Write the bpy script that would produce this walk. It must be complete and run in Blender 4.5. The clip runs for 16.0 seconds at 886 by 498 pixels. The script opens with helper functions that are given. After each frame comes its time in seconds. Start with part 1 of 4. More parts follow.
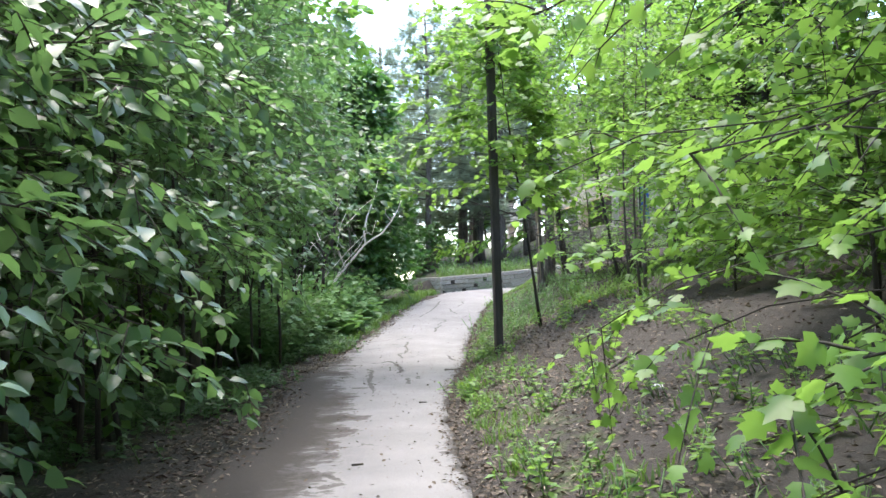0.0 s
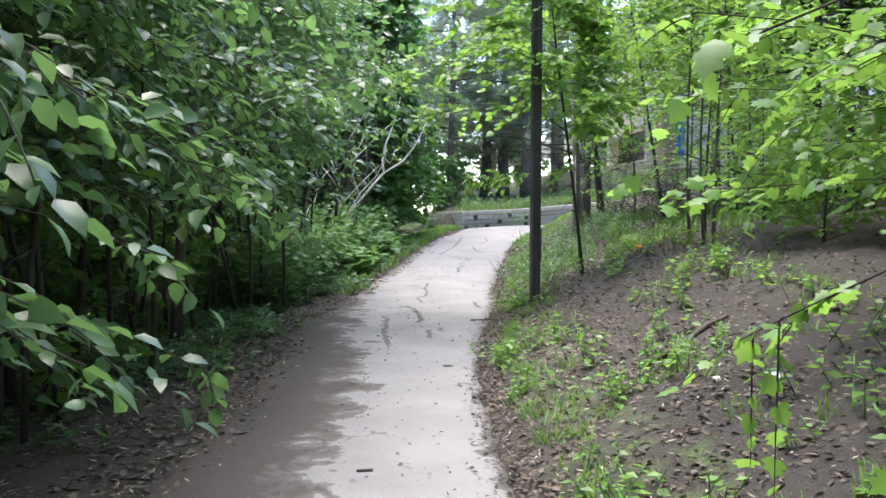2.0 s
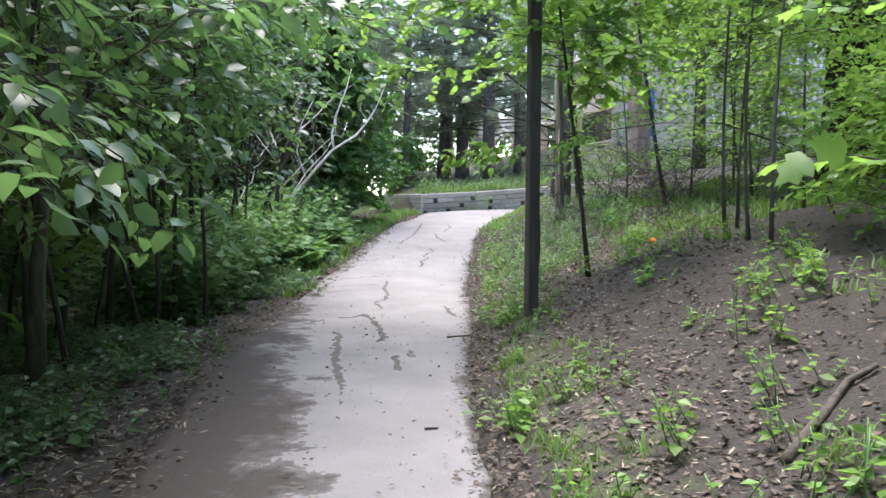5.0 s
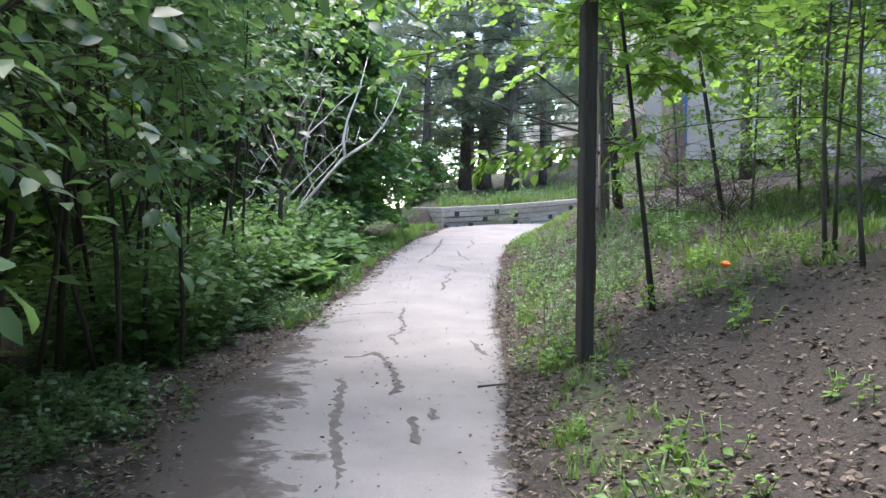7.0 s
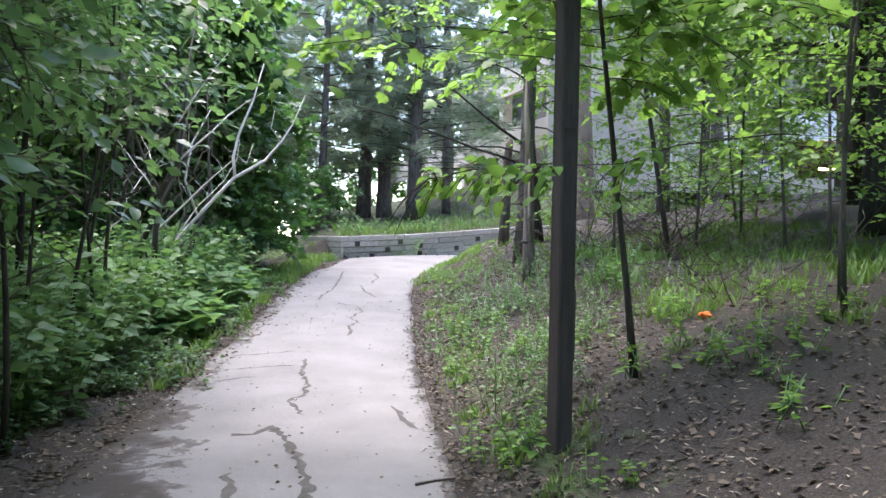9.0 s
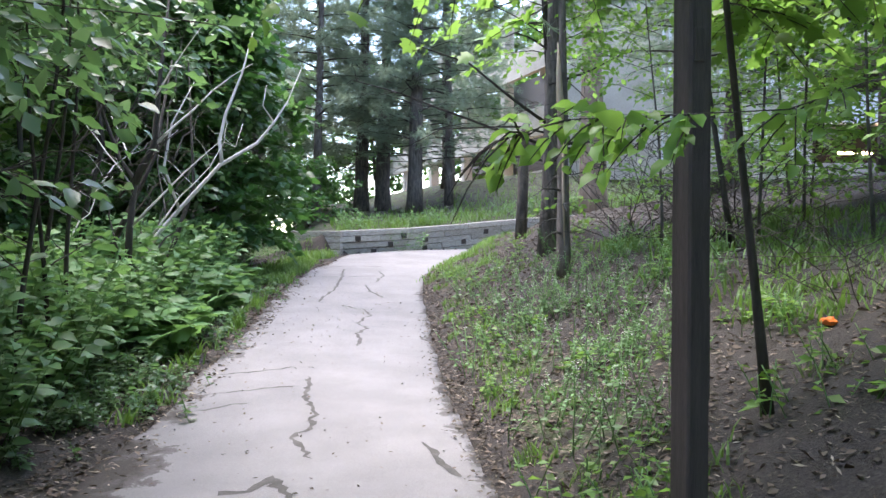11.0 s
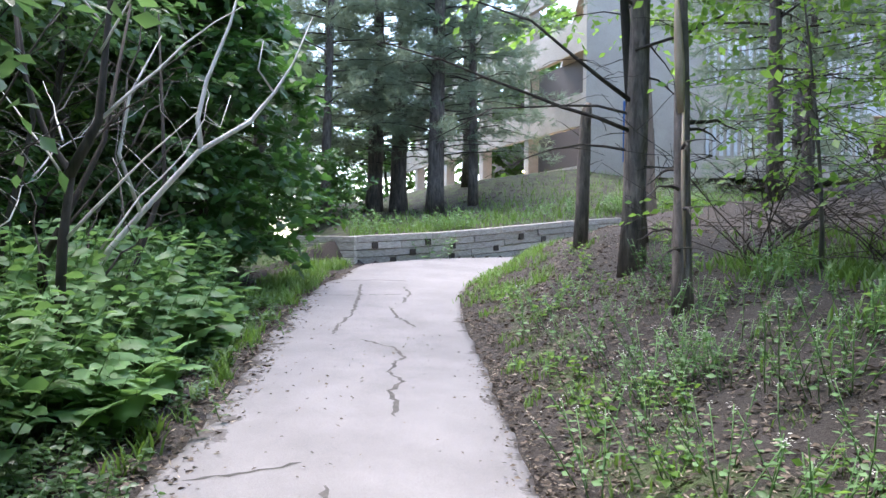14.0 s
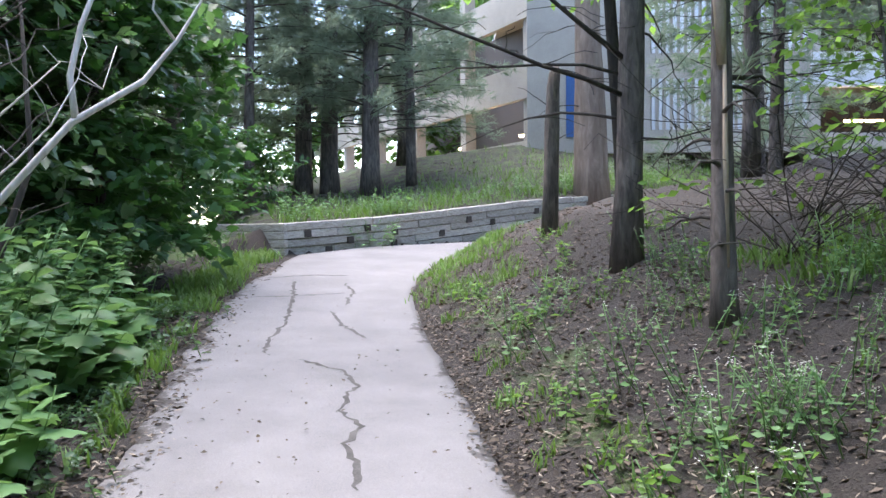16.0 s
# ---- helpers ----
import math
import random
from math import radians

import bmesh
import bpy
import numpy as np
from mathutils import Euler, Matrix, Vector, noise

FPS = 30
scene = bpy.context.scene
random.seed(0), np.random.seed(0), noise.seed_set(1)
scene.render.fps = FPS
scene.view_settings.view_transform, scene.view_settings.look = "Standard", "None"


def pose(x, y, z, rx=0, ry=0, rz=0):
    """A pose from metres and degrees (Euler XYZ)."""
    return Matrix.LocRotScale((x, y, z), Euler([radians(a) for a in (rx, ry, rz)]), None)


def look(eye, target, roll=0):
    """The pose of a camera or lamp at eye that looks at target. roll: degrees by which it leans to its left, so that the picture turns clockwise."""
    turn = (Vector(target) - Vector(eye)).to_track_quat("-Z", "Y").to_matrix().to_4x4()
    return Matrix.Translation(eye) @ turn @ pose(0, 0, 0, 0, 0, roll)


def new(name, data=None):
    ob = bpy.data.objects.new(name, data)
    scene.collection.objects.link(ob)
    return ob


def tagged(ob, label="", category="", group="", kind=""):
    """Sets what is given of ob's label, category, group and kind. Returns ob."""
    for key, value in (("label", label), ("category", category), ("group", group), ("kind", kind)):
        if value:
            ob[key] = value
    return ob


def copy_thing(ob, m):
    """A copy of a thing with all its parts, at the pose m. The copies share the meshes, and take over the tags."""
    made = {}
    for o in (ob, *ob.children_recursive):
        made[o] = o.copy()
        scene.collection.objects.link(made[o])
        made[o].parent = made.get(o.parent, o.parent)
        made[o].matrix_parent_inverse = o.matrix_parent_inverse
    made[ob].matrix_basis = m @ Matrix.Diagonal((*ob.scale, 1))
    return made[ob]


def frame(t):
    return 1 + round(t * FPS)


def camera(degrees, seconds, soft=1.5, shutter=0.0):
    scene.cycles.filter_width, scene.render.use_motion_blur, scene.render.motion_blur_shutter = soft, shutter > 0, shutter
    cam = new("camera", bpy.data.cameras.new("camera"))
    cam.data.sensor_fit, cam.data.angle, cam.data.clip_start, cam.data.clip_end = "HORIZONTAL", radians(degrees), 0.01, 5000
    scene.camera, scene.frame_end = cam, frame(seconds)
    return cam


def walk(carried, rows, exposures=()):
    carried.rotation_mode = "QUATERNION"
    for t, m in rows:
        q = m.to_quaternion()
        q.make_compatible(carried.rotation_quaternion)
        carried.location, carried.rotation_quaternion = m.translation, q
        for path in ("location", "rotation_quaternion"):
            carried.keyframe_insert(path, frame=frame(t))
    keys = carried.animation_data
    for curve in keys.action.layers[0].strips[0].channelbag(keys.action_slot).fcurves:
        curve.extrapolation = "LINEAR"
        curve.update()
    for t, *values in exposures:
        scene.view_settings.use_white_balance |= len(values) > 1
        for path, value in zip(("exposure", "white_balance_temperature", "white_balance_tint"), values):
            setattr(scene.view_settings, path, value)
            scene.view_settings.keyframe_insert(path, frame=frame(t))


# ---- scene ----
cam = camera(55.0, 16.0)
PATH = [
    (0, (0.08, 1.812, 1.266), (0.135, 3.808, 1.376), -1.6),
    (0.5, (0.106, 2.318, 1.314), (0.047, 4.315, 1.384), -0.6),
    (1, (-0.007, 2.882, 1.341), (0.047, 4.881, 1.321), -1.0),
    (1.5, (-0.053, 3.429, 1.348), (-0.008, 5.428, 1.308), -2.1),
    (2, (-0.051, 3.907, 1.36), (-0.038, 5.906, 1.313), 0.3),
    (2.5, (-0.152, 4.406, 1.382), (-0.068, 6.404, 1.318), -0.4),
    (3, (-0.165, 4.923, 1.412), (-0.098, 6.92, 1.342), -0.1),
    (3.5, (-0.254, 5.402, 1.418), (-0.114, 7.397, 1.422), 0.6),
    (4, (-0.271, 5.898, 1.424), (-0.111, 7.891, 1.383), -0.5),
    (4.2, (-0.252, 6.133, 1.435), (-0.104, 8.127, 1.362), 0.0),
    (6.3, (-0.273, 8.237, 1.471), (-0.155, 10.231, 1.365), 0.4),
    (6.5, (-0.267, 8.473, 1.468), (-0.139, 10.466, 1.354), -1.0),
    (7, (-0.232, 8.995, 1.51), (-0.145, 10.992, 1.45), 0.5),
    (7.5, (-0.277, 9.562, 1.512), (-0.089, 11.553, 1.461), 1.2),
    (8, (-0.255, 10.122, 1.541), (-0.072, 12.114, 1.524), 2.7),
    (8.5, (-0.339, 10.58, 1.565), (-0.102, 12.566, 1.591), 1.0),
    (9, (-0.42, 11.076, 1.606), (-0.077, 13.046, 1.615), 1.3),
    (9.2, (-0.421, 11.296, 1.623), (-0.077, 13.267, 1.637), 1.4),
    (11.3, (-0.51, 13.284, 1.598), (-0.142, 15.249, 1.583), -0.2),
    (11.5, (-0.52, 13.514, 1.614), (-0.16, 15.482, 1.587), -1.4),
    (12, (-0.439, 14.102, 1.686), (-0.222, 16.09, 1.666), 0.5),
    (12.5, (-0.381, 14.752, 1.698), (-0.126, 16.736, 1.738), 1.9),
    (13, (-0.352, 15.388, 1.708), (-0.078, 17.368, 1.759), 0.4),
    (13.5, (-0.395, 15.949, 1.754), (-0.154, 17.934, 1.798), 2.3),
    (14, (-0.485, 16.467, 1.812), (-0.137, 18.436, 1.805), 0.6),
    (14.5, (-0.48, 17.023, 1.871), (-0.139, 18.994, 1.852), 0.5),
    (15, (-0.5, 17.516, 1.867), (-0.162, 19.487, 1.829), 1.0),
    (15.5, (-0.474, 18.059, 1.899), (-0.078, 20.018, 1.843), -1.8),
    (16, (-0.414, 18.618, 1.964), (0.1, 20.55, 1.907), -0.5),
]
walk(cam, [(t, look(eye, target, roll)) for t, eye, target, roll in PATH], [(0, 3.15, 6950, 9), (4, 3.15, 6900, 12), (9, 3.15, 6750, 15), (16, 3.0, 6600, 15)])

# ---- world, sun ----
world = bpy.data.worlds.new("sky_world")
scene.world = world
world.use_nodes = True
wn = world.node_tree.nodes
wn.clear()
sky = wn.new("ShaderNodeTexSky")
sky.sky_type, sky.sun_disc = "NISHITA", False
sky.sun_elevation, sky.sun_rotation = radians(74), radians(-30)
bgn, won = wn.new("ShaderNodeBackground"), wn.new("ShaderNodeOutputWorld")
bgn.inputs["Strength"].default_value = 0.15
world.node_tree.links.new(sky.outputs[0], bgn.inputs[0])
world.node_tree.links.new(bgn.outputs[0], won.inputs[0])
sun = new("sun", bpy.data.lights.new("sun", "SUN"))
sun.data.energy, sun.data.angle, sun.data.color = 1.2, radians(50), (1.0, 0.95, 0.9)
sun.matrix_world = look((0, 0, 60), (4.0, -7.0, 30))


# ---- materials ----
def mat(name):
    m = bpy.data.materials.new(name)
    m.use_nodes = True
    nt = m.node_tree
    return m, nt, nt.nodes["Principled BSDF"]


def N(nt, kind, **inp):
    n = nt.nodes.new(kind)
    for k, v in inp.items():
        n.inputs[k.replace("_", " ")].default_value = v
    return n


def ramp(nt, src, stops):
    r = nt.nodes.new("ShaderNodeValToRGB")
    el = r.color_ramp.elements
    while len(el) < len(stops):
        el.new(0.5)
    for e, (p, c) in zip(el, stops):
        e.position, e.color = p, (*c, 1)
    nt.links.new(src, r.inputs[0])
    return r


def mixc(nt, fac, a, b, mode="MIX"):
    n = nt.nodes.new("ShaderNodeMix")
    n.data_type, n.blend_type = "RGBA", mode
    for sock, v in ((0, fac), (6, a), (7, b)):
        if isinstance(v, (int, float)):
            n.inputs[sock].default_value = v
        elif isinstance(v, tuple):
            n.inputs[sock].default_value = (*v, 1)
        else:
            nt.links.new(v, n.inputs[sock])
    return n.outputs[2]


def noise_tex(nt, scale, detail=6.0, rough=0.6, stretch=None, dist=0.0):
    co = nt.nodes.new("ShaderNodeTexCoord")
    out = co.outputs["Object"]
    if stretch:
        mp = nt.nodes.new("ShaderNodeMapping")
        mp.inputs["Scale"].default_value = stretch
        nt.links.new(out, mp.inputs[0])
        out = mp.outputs[0]
    t = N(nt, "ShaderNodeTexNoise", Scale=scale, Detail=detail, Roughness=rough, Distortion=dist)
    nt.links.new(out, t.inputs["Vector"])
    return t.outputs[0]


def bump(nt, bs, src, strength, dist):
    b = N(nt, "ShaderNodeBump", Strength=strength, Distance=dist)
    nt.links.new(src, b.inputs["Height"])
    nt.links.new(b.outputs[0], bs.inputs["Normal"])


def leaf_mat(name, dark, light, trans, gloss=0.45, thru=0.5):
    m, nt, bs = mat(name)
    geo = nt.nodes.new("ShaderNodeNewGeometry")
    isl = geo.outputs["Random Per Island"]
    col = ramp(nt, isl, [(0.0, dark), (0.6, light), (1.0, tuple(c * 1.35 for c in light))])
    big = noise_tex(nt, 0.8, 2.0)
    bc = mixc(nt, ramp(nt, big, [(0.3, (0, 0, 0)), (0.75, (0.5, 0.5, 0.5))]).outputs[0], col.outputs[0], tuple(c * 0.6 for c in dark))
    nt.links.new(bc, bs.inputs["Base Color"])
    bs.inputs["Roughness"].default_value = gloss
    bs.inputs["Specular IOR Level"].default_value = 0.5
    tr = nt.nodes.new("ShaderNodeBsdfTranslucent")
    nt.links.new(mixc(nt, isl, trans, tuple(c * 0.7 for c in trans)), tr.inputs[0])
    mx = nt.nodes.new("ShaderNodeMixShader")
    mx.inputs[0].default_value = thru
    nt.links.new(bs.outputs[0], mx.inputs[1])
    nt.links.new(tr.outputs[0], mx.inputs[2])
    nt.links.new(mx.outputs[0], nt.nodes["Material Output"].inputs[0])
    return m


def bark_mat(name, dark, light, scale=9.0, rough=0.9, relief=0.03):
    m, nt, bs = mat(name)
    a = noise_tex(nt, scale, 8.0, 0.65, (1, 1, 0.22), 0.6)
    b = noise_tex(nt, 1.3, 3.0)
    c = ramp(nt, a, [(0.32, dark), (0.55, tuple((x + y) / 2 for x, y in zip(dark, light))), (0.72, light)])
    patch = ramp(nt, b, [(0.4, (0, 0, 0)), (0.75, (0.45, 0.45, 0.45))])
    nt.links.new(mixc(nt, patch.outputs[0], c.outputs[0], dark), bs.inputs["Base Color"])
    bs.inputs["Roughness"].default_value = rough
    bump(nt, bs, a, 0.7, relief * 0.6)
    return m


def rough_mat(name, stops, scale, rough=0.9, relief=0.01, strength=0.6, stretch=None, fine=60.0):
    m, nt, bs = mat(name)
    a = noise_tex(nt, scale, 6.0, 0.62, stretch)
    b = noise_tex(nt, fine, 4.0, 0.6, stretch)
    c = ramp(nt, a, stops)
    g = ramp(nt, b, [(0.3, (0.72, 0.72, 0.72)), (0.7, (1.15, 1.15, 1.15))])
    oi = nt.nodes.new("ShaderNodeObjectInfo")
    v = ramp(nt, oi.outputs["Random"], [(0.0, (0.82, 0.82, 0.82)), (1.0, (1.12, 1.12, 1.12))])
    k = mixc(nt, 1.0, c.outputs[0], g.outputs[0], "MULTIPLY")
    nt.links.new(mixc(nt, 1.0, k, v.outputs[0], "MULTIPLY"), bs.inputs["Base Color"])
    bs.inputs["Roughness"].default_value = rough
    bump(nt, bs, b, strength, relief)
    return m


def plain(name, col, rough=0.6, metal=0.0):
    m, nt, bs = mat(name)
    n = noise_tex(nt, 25.0)
    nt.links.new(ramp(nt, n, [(0.3, tuple(c * 0.8 for c in col)), (0.7, tuple(min(1, c * 1.1) for c in col))]).outputs[0], bs.inputs["Base Color"])
    bs.inputs["Roughness"].default_value, bs.inputs["Metallic"].default_value = rough, metal
    return m


def glow(name, col, strength):
    m, nt, bs = mat(name)
    bs.inputs["Emission Color"].default_value = (*col, 1)
    bs.inputs["Emission Strength"].default_value = strength
    return m


LEAF_SHRUB = leaf_mat("leaf_shrub", (0.05, 0.1, 0.052), (0.09, 0.165, 0.082), (0.17, 0.33, 0.095), 0.34, 0.42)
LEAF_MAPLE = leaf_mat("leaf_maple", (0.08, 0.17, 0.035), (0.13, 0.27, 0.05), (0.27, 0.48, 0.085), 0.42, 0.52)
LEAF_DARK = leaf_mat("leaf_dark", (0.03, 0.085, 0.03), (0.055, 0.135, 0.045), (0.11, 0.27, 0.05), 0.4, 0.4)
LEAF_HERB = leaf_mat("leaf_herb", (0.08, 0.17, 0.065), (0.13, 0.26, 0.1), (0.2, 0.38, 0.1), 0.5, 0.4)
LEAF_FAR = leaf_mat("leaf_far", (0.04, 0.1, 0.03), (0.09, 0.18, 0.05), (0.16, 0.32, 0.05), 0.5, 0.5)
NEEDLE = leaf_mat("needle", (0.13, 0.18, 0.125), (0.21, 0.27, 0.19), (0.3, 0.38, 0.25), 0.5, 0.55)
GRASS = leaf_mat("grass_blade", (0.07, 0.15, 0.03), (0.14, 0.25, 0.06), (0.16, 0.3, 0.05), 0.5, 0.4)
LITTER = leaf_mat("dead_leaf", (0.035, 0.026, 0.02), (0.12, 0.092, 0.07), (0.1, 0.07, 0.04), 0.8, 0.1)
PETAL = leaf_mat("white_petal", (0.6, 0.62, 0.55), (0.78, 0.78, 0.74), (0.5, 0.5, 0.45), 0.6, 0.3)
BARK_GREY = bark_mat("bark_grey", (0.045, 0.04, 0.035), (0.17, 0.15, 0.13), 14)
BARK_DARK = bark_mat("bark_dark", (0.02, 0.017, 0.014), (0.08, 0.066, 0.056), 14)
BARK_PINE = bark_mat("bark_pine", (0.045, 0.038, 0.034), (0.26, 0.215, 0.19), 15, 0.95, 0.06)
BARK_TAN = bark_mat("bark_tan", (0.14, 0.1, 0.075), (0.36, 0.28, 0.22), 5, 0.95, 0.05)
BARK_PALE = bark_mat("bark_pale", (0.42, 0.39, 0.37), (0.8, 0.77, 0.74), 18, 0.7, 0.006)
WOOD_SPLIT = bark_mat("split_wood", (0.3, 0.22, 0.15), (0.5, 0.41, 0.31), 20, 0.8, 0.01)
TIMBER = rough_mat("weathered_timber", [(0.25, (0.2, 0.18, 0.155)), (0.45, (0.4, 0.375, 0.335)), (0.7, (0.56, 0.53, 0.48))], 3.0, 0.9, 0.012, 0.8, (1.0, 6.0, 10.0), 14.0)
TIMBER_END = plain("timber_end_grain", (0.05, 0.042, 0.036), 0.95)
POLE = rough_mat("creosote_post", [(0.3, (0.03, 0.024, 0.022)), (0.7, (0.07, 0.055, 0.05))], 3.0, 0.8, 0.006, 0.7, (8, 8, 0.6), 30.0)
CONCRETE = rough_mat("concrete", [(0.3, (0.4, 0.36, 0.31)), (0.7, (0.52, 0.475, 0.41))], 0.7, 0.9, 0.004)
PANEL_METAL = rough_mat("white_metal", [(0.3, (0.62, 0.64, 0.66)), (0.7, (0.72, 0.74, 0.76))], 0.5, 0.45, 0.002)
BLUE = plain("blue_paint", (0.03, 0.1, 0.28), 0.5)
# shade inside the garage decks, put into the inner walls' colour
GARAGE_SHADE = plain("garage_shade", (0.09, 0.075, 0.065), 0.9)
STAIN = rough_mat("tar_crack", [(0.3, (0.05, 0.047, 0.045)), (0.7, (0.1, 0.095, 0.09))], 6.0, 0.95, 0.004)
STICK = bark_mat("stick", (0.03, 0.025, 0.02), (0.12, 0.1, 0.085), 20)
PAPER = plain("litter_paper", (0.75, 0.75, 0.74), 0.6)
ORANGE = plain("orange_plastic", (0.9, 0.22, 0.04), 0.5)
LAMP_GLOW = glow("garage_lamp", (1.0, 0.62, 0.32), 22.0)

# asphalt: pale worn surface, soil carried over its edge
ASPHALT, nt, bs = mat("worn_asphalt")
a, b, c3 = noise_tex(nt, 1.1, 6, 0.6), noise_tex(nt, 110.0, 3, 0.7), noise_tex(nt, 4.5, 7, 0.7, None, 0.8)
base = ramp(nt, a, [(0.3, (0.155, 0.15, 0.154)), (0.7, (0.215, 0.208, 0.213))])
g = ramp(nt, b, [(0.3, (0.75, 0.75, 0.75)), (0.68, (1.14, 1.14, 1.14))])
k = mixc(nt, 1.0, base.outputs[0], g.outputs[0], "MULTIPLY")
att = nt.nodes.new("ShaderNodeAttribute")
att.attribute_name = "soil"
add = nt.nodes.new("ShaderNodeMath")
add.operation = "ADD"
nt.links.new(att.outputs["Fac"], add.inputs[0])
nt.links.new(c3, add.inputs[1])
add2 = nt.nodes.new("ShaderNodeMath")
add2.operation = "ADD"
nt.links.new(add.outputs[0], add2.inputs[0])
nt.links.new(noise_tex(nt, 2.2, 3, 0.5), add2.inputs[1])
scl = nt.nodes.new("ShaderNodeMath")
scl.operation, scl.inputs[1].default_value = "MULTIPLY", 0.5
nt.links.new(add2.outputs[0], scl.inputs[0])
msk = ramp(nt, scl.outputs[0], [(0.73, (0, 0, 0)), (0.75, (0.6, 0.6, 0.6)), (0.86, (0.97, 0.97, 0.97))])
soilc = ramp(nt, b, [(0.3, (0.022, 0.019, 0.017)), (0.7, (0.065, 0.056, 0.05))])
bs.inputs["Specular IOR Level"].default_value = 0.25
nt.links.new(mixc(nt, msk.outputs[0], k, soilc.outputs[0]), bs.inputs["Base Color"])
bs.inputs["Roughness"].default_value = 0.85
bump(nt, bs, b, 0.5, 0.006)

# ground: bare soil with litter, moss and grass by patches
GROUND, nt, bs = mat("forest_soil")
a, b, c3 = noise_tex(nt, 0.9, 6, 0.6), noise_tex(nt, 45.0, 5, 0.7), noise_tex(nt, 2.6, 6, 0.65, None, 0.5)
soil = ramp(nt, b, [(0.25, (0.013, 0.011, 0.0095)), (0.5, (0.033, 0.027, 0.024)), (0.75, (0.075, 0.062, 0.054))])
green = ramp(nt, b, [(0.3, (0.04, 0.07, 0.02)), (0.7, (0.1, 0.15, 0.05))])
att = nt.nodes.new("ShaderNodeAttribute")
att.attribute_name = "green"
add = nt.nodes.new("ShaderNodeMath")
add.operation = "ADD"
nt.links.new(att.outputs["Fac"], add.inputs[0])
nt.links.new(c3, add.inputs[1])
msk = ramp(nt, add.outputs[0], [(0.8, (0, 0, 0)), (1.05, (0.85, 0.85, 0.85))])
nt.links.new(mixc(nt, msk.outputs[0], soil.outputs[0], green.outputs[0]), bs.inputs["Base Color"])
bs.inputs["Roughness"].default_value = 0.95
bump(nt, bs, b, 0.9, 0.03)


# ---- mesh tools ----
def mesh_from(name, verts, faces, mats, smooth=False, index=None):
    me = bpy.data.meshes.new(name)
    me.from_pydata([tuple(v) for v in verts], [], faces)
    for m in mats:
        me.materials.append(m)
    if index is not None:
        me.polygons.foreach_set("material_index", index)
    if smooth:
        me.polygons.foreach_set("use_smooth", [True] * len(me.polygons))
    me.update()
    return me


def np_mesh(name, V, F, material):
    """A mesh from vertex array V (n, 3) and face array F (m, k)."""
    me = bpy.data.meshes.new(name)
    n, k = F.shape
    me.vertices.add(len(V))
    me.vertices.foreach_set("co", V.astype(np.float32).ravel())
    me.loops.add(n * k)
    me.loops.foreach_set("vertex_index", F.astype(np.int32).ravel())
    me.polygons.add(n)
    me.polygons.foreach_set("loop_start", np.arange(0, n * k, k, dtype=np.int32))
    me.materials.append(material)
    me.update(calc_edges=True)
    me.validate()
    return me


def root(name, loc, label, category, group="", kind="", rz=0.0):
    e = new(name)
    e.location, e.rotation_euler = loc, (0, 0, rz)
    e.empty_display_size = 0.1
    return tagged(e, label, category, group, kind)


def part(name, data, parent, label=""):
    ob = new(name, data)
    ob.parent = parent
    if label:
        ob["label"] = label
    if name in ("twigs", "crown", "needles", "leaves", "stems", "flowers"):
        ob["kind"] = "stuff"
    return ob


def tube_data(pts, radii, sides=8, wob=0.0, rng=None):
    pts = np.asarray(pts, float)
    n = len(pts)
    V, F = [], []
    tang = np.gradient(pts, axis=0)
    ref = np.array([1.0, 0.13, 0.07])
    for i in range(n):
        t = tang[i] / (np.linalg.norm(tang[i]) + 1e-9)
        u = np.cross(t, ref)
        if np.linalg.norm(u) < 1e-3:
            u = np.cross(t, [0, 1, 0])
        u /= np.linalg.norm(u)
        w = np.cross(t, u)
        for s in range(sides):
            q = 2 * math.pi * s / sides
            r = radii[i] * (1 + (wob * (rng.random() - 0.5) if rng is not None else 0))
            V.append(pts[i] + r * (math.cos(q) * u + math.sin(q) * w))
    for i in range(n - 1):
        for s in range(sides):
            s2 = (s + 1) % sides
            F.append((i * sides + s, i * sides + s2, (i + 1) * sides + s2, (i + 1) * sides + s))
    F.append(tuple(range((n - 1) * sides, n * sides)))
    F.append(tuple(reversed(range(sides))))
    return V, F


def tubes_mesh(name, lines, material, sides=6, wob=0.0, rng=None):
    V, F = [], []
    for pts, radii in lines:
        v, f = tube_data(pts, radii, sides, wob, rng)
        o = len(V)
        V += v
        F += [tuple(i + o for i in q) for q in f]
    return mesh_from(name, V, F, [material], True)


def box_bm(V, F, c, size, rot=0.0, bev=0.0, tilt=0.0):
    """Adds a box, with chamfered long edges where bev is given, to lists V and F."""
    bm = bmesh.new()
    bmesh.ops.create_cube(bm, size=1.0, matrix=pose(*c, 0, tilt, math.degrees(rot)) @ Matrix.Diagonal((*size, 1)))
    if bev:
        bmesh.ops.bevel(bm, geom=bm.edges[:], offset=bev, segments=1, affect="EDGES")
    o = len(V)
    bm.verts.index_update()
    V += [tuple(v.co) for v in bm.verts]
    F += [tuple(v.index + o for v in f.verts) for f in bm.faces]
    bm.free()


def box_mesh(name, boxes, material):
    V, F = [], []
    for bx in boxes:
        box_bm(V, F, *bx)
    return mesh_from(name, V, F, [material])


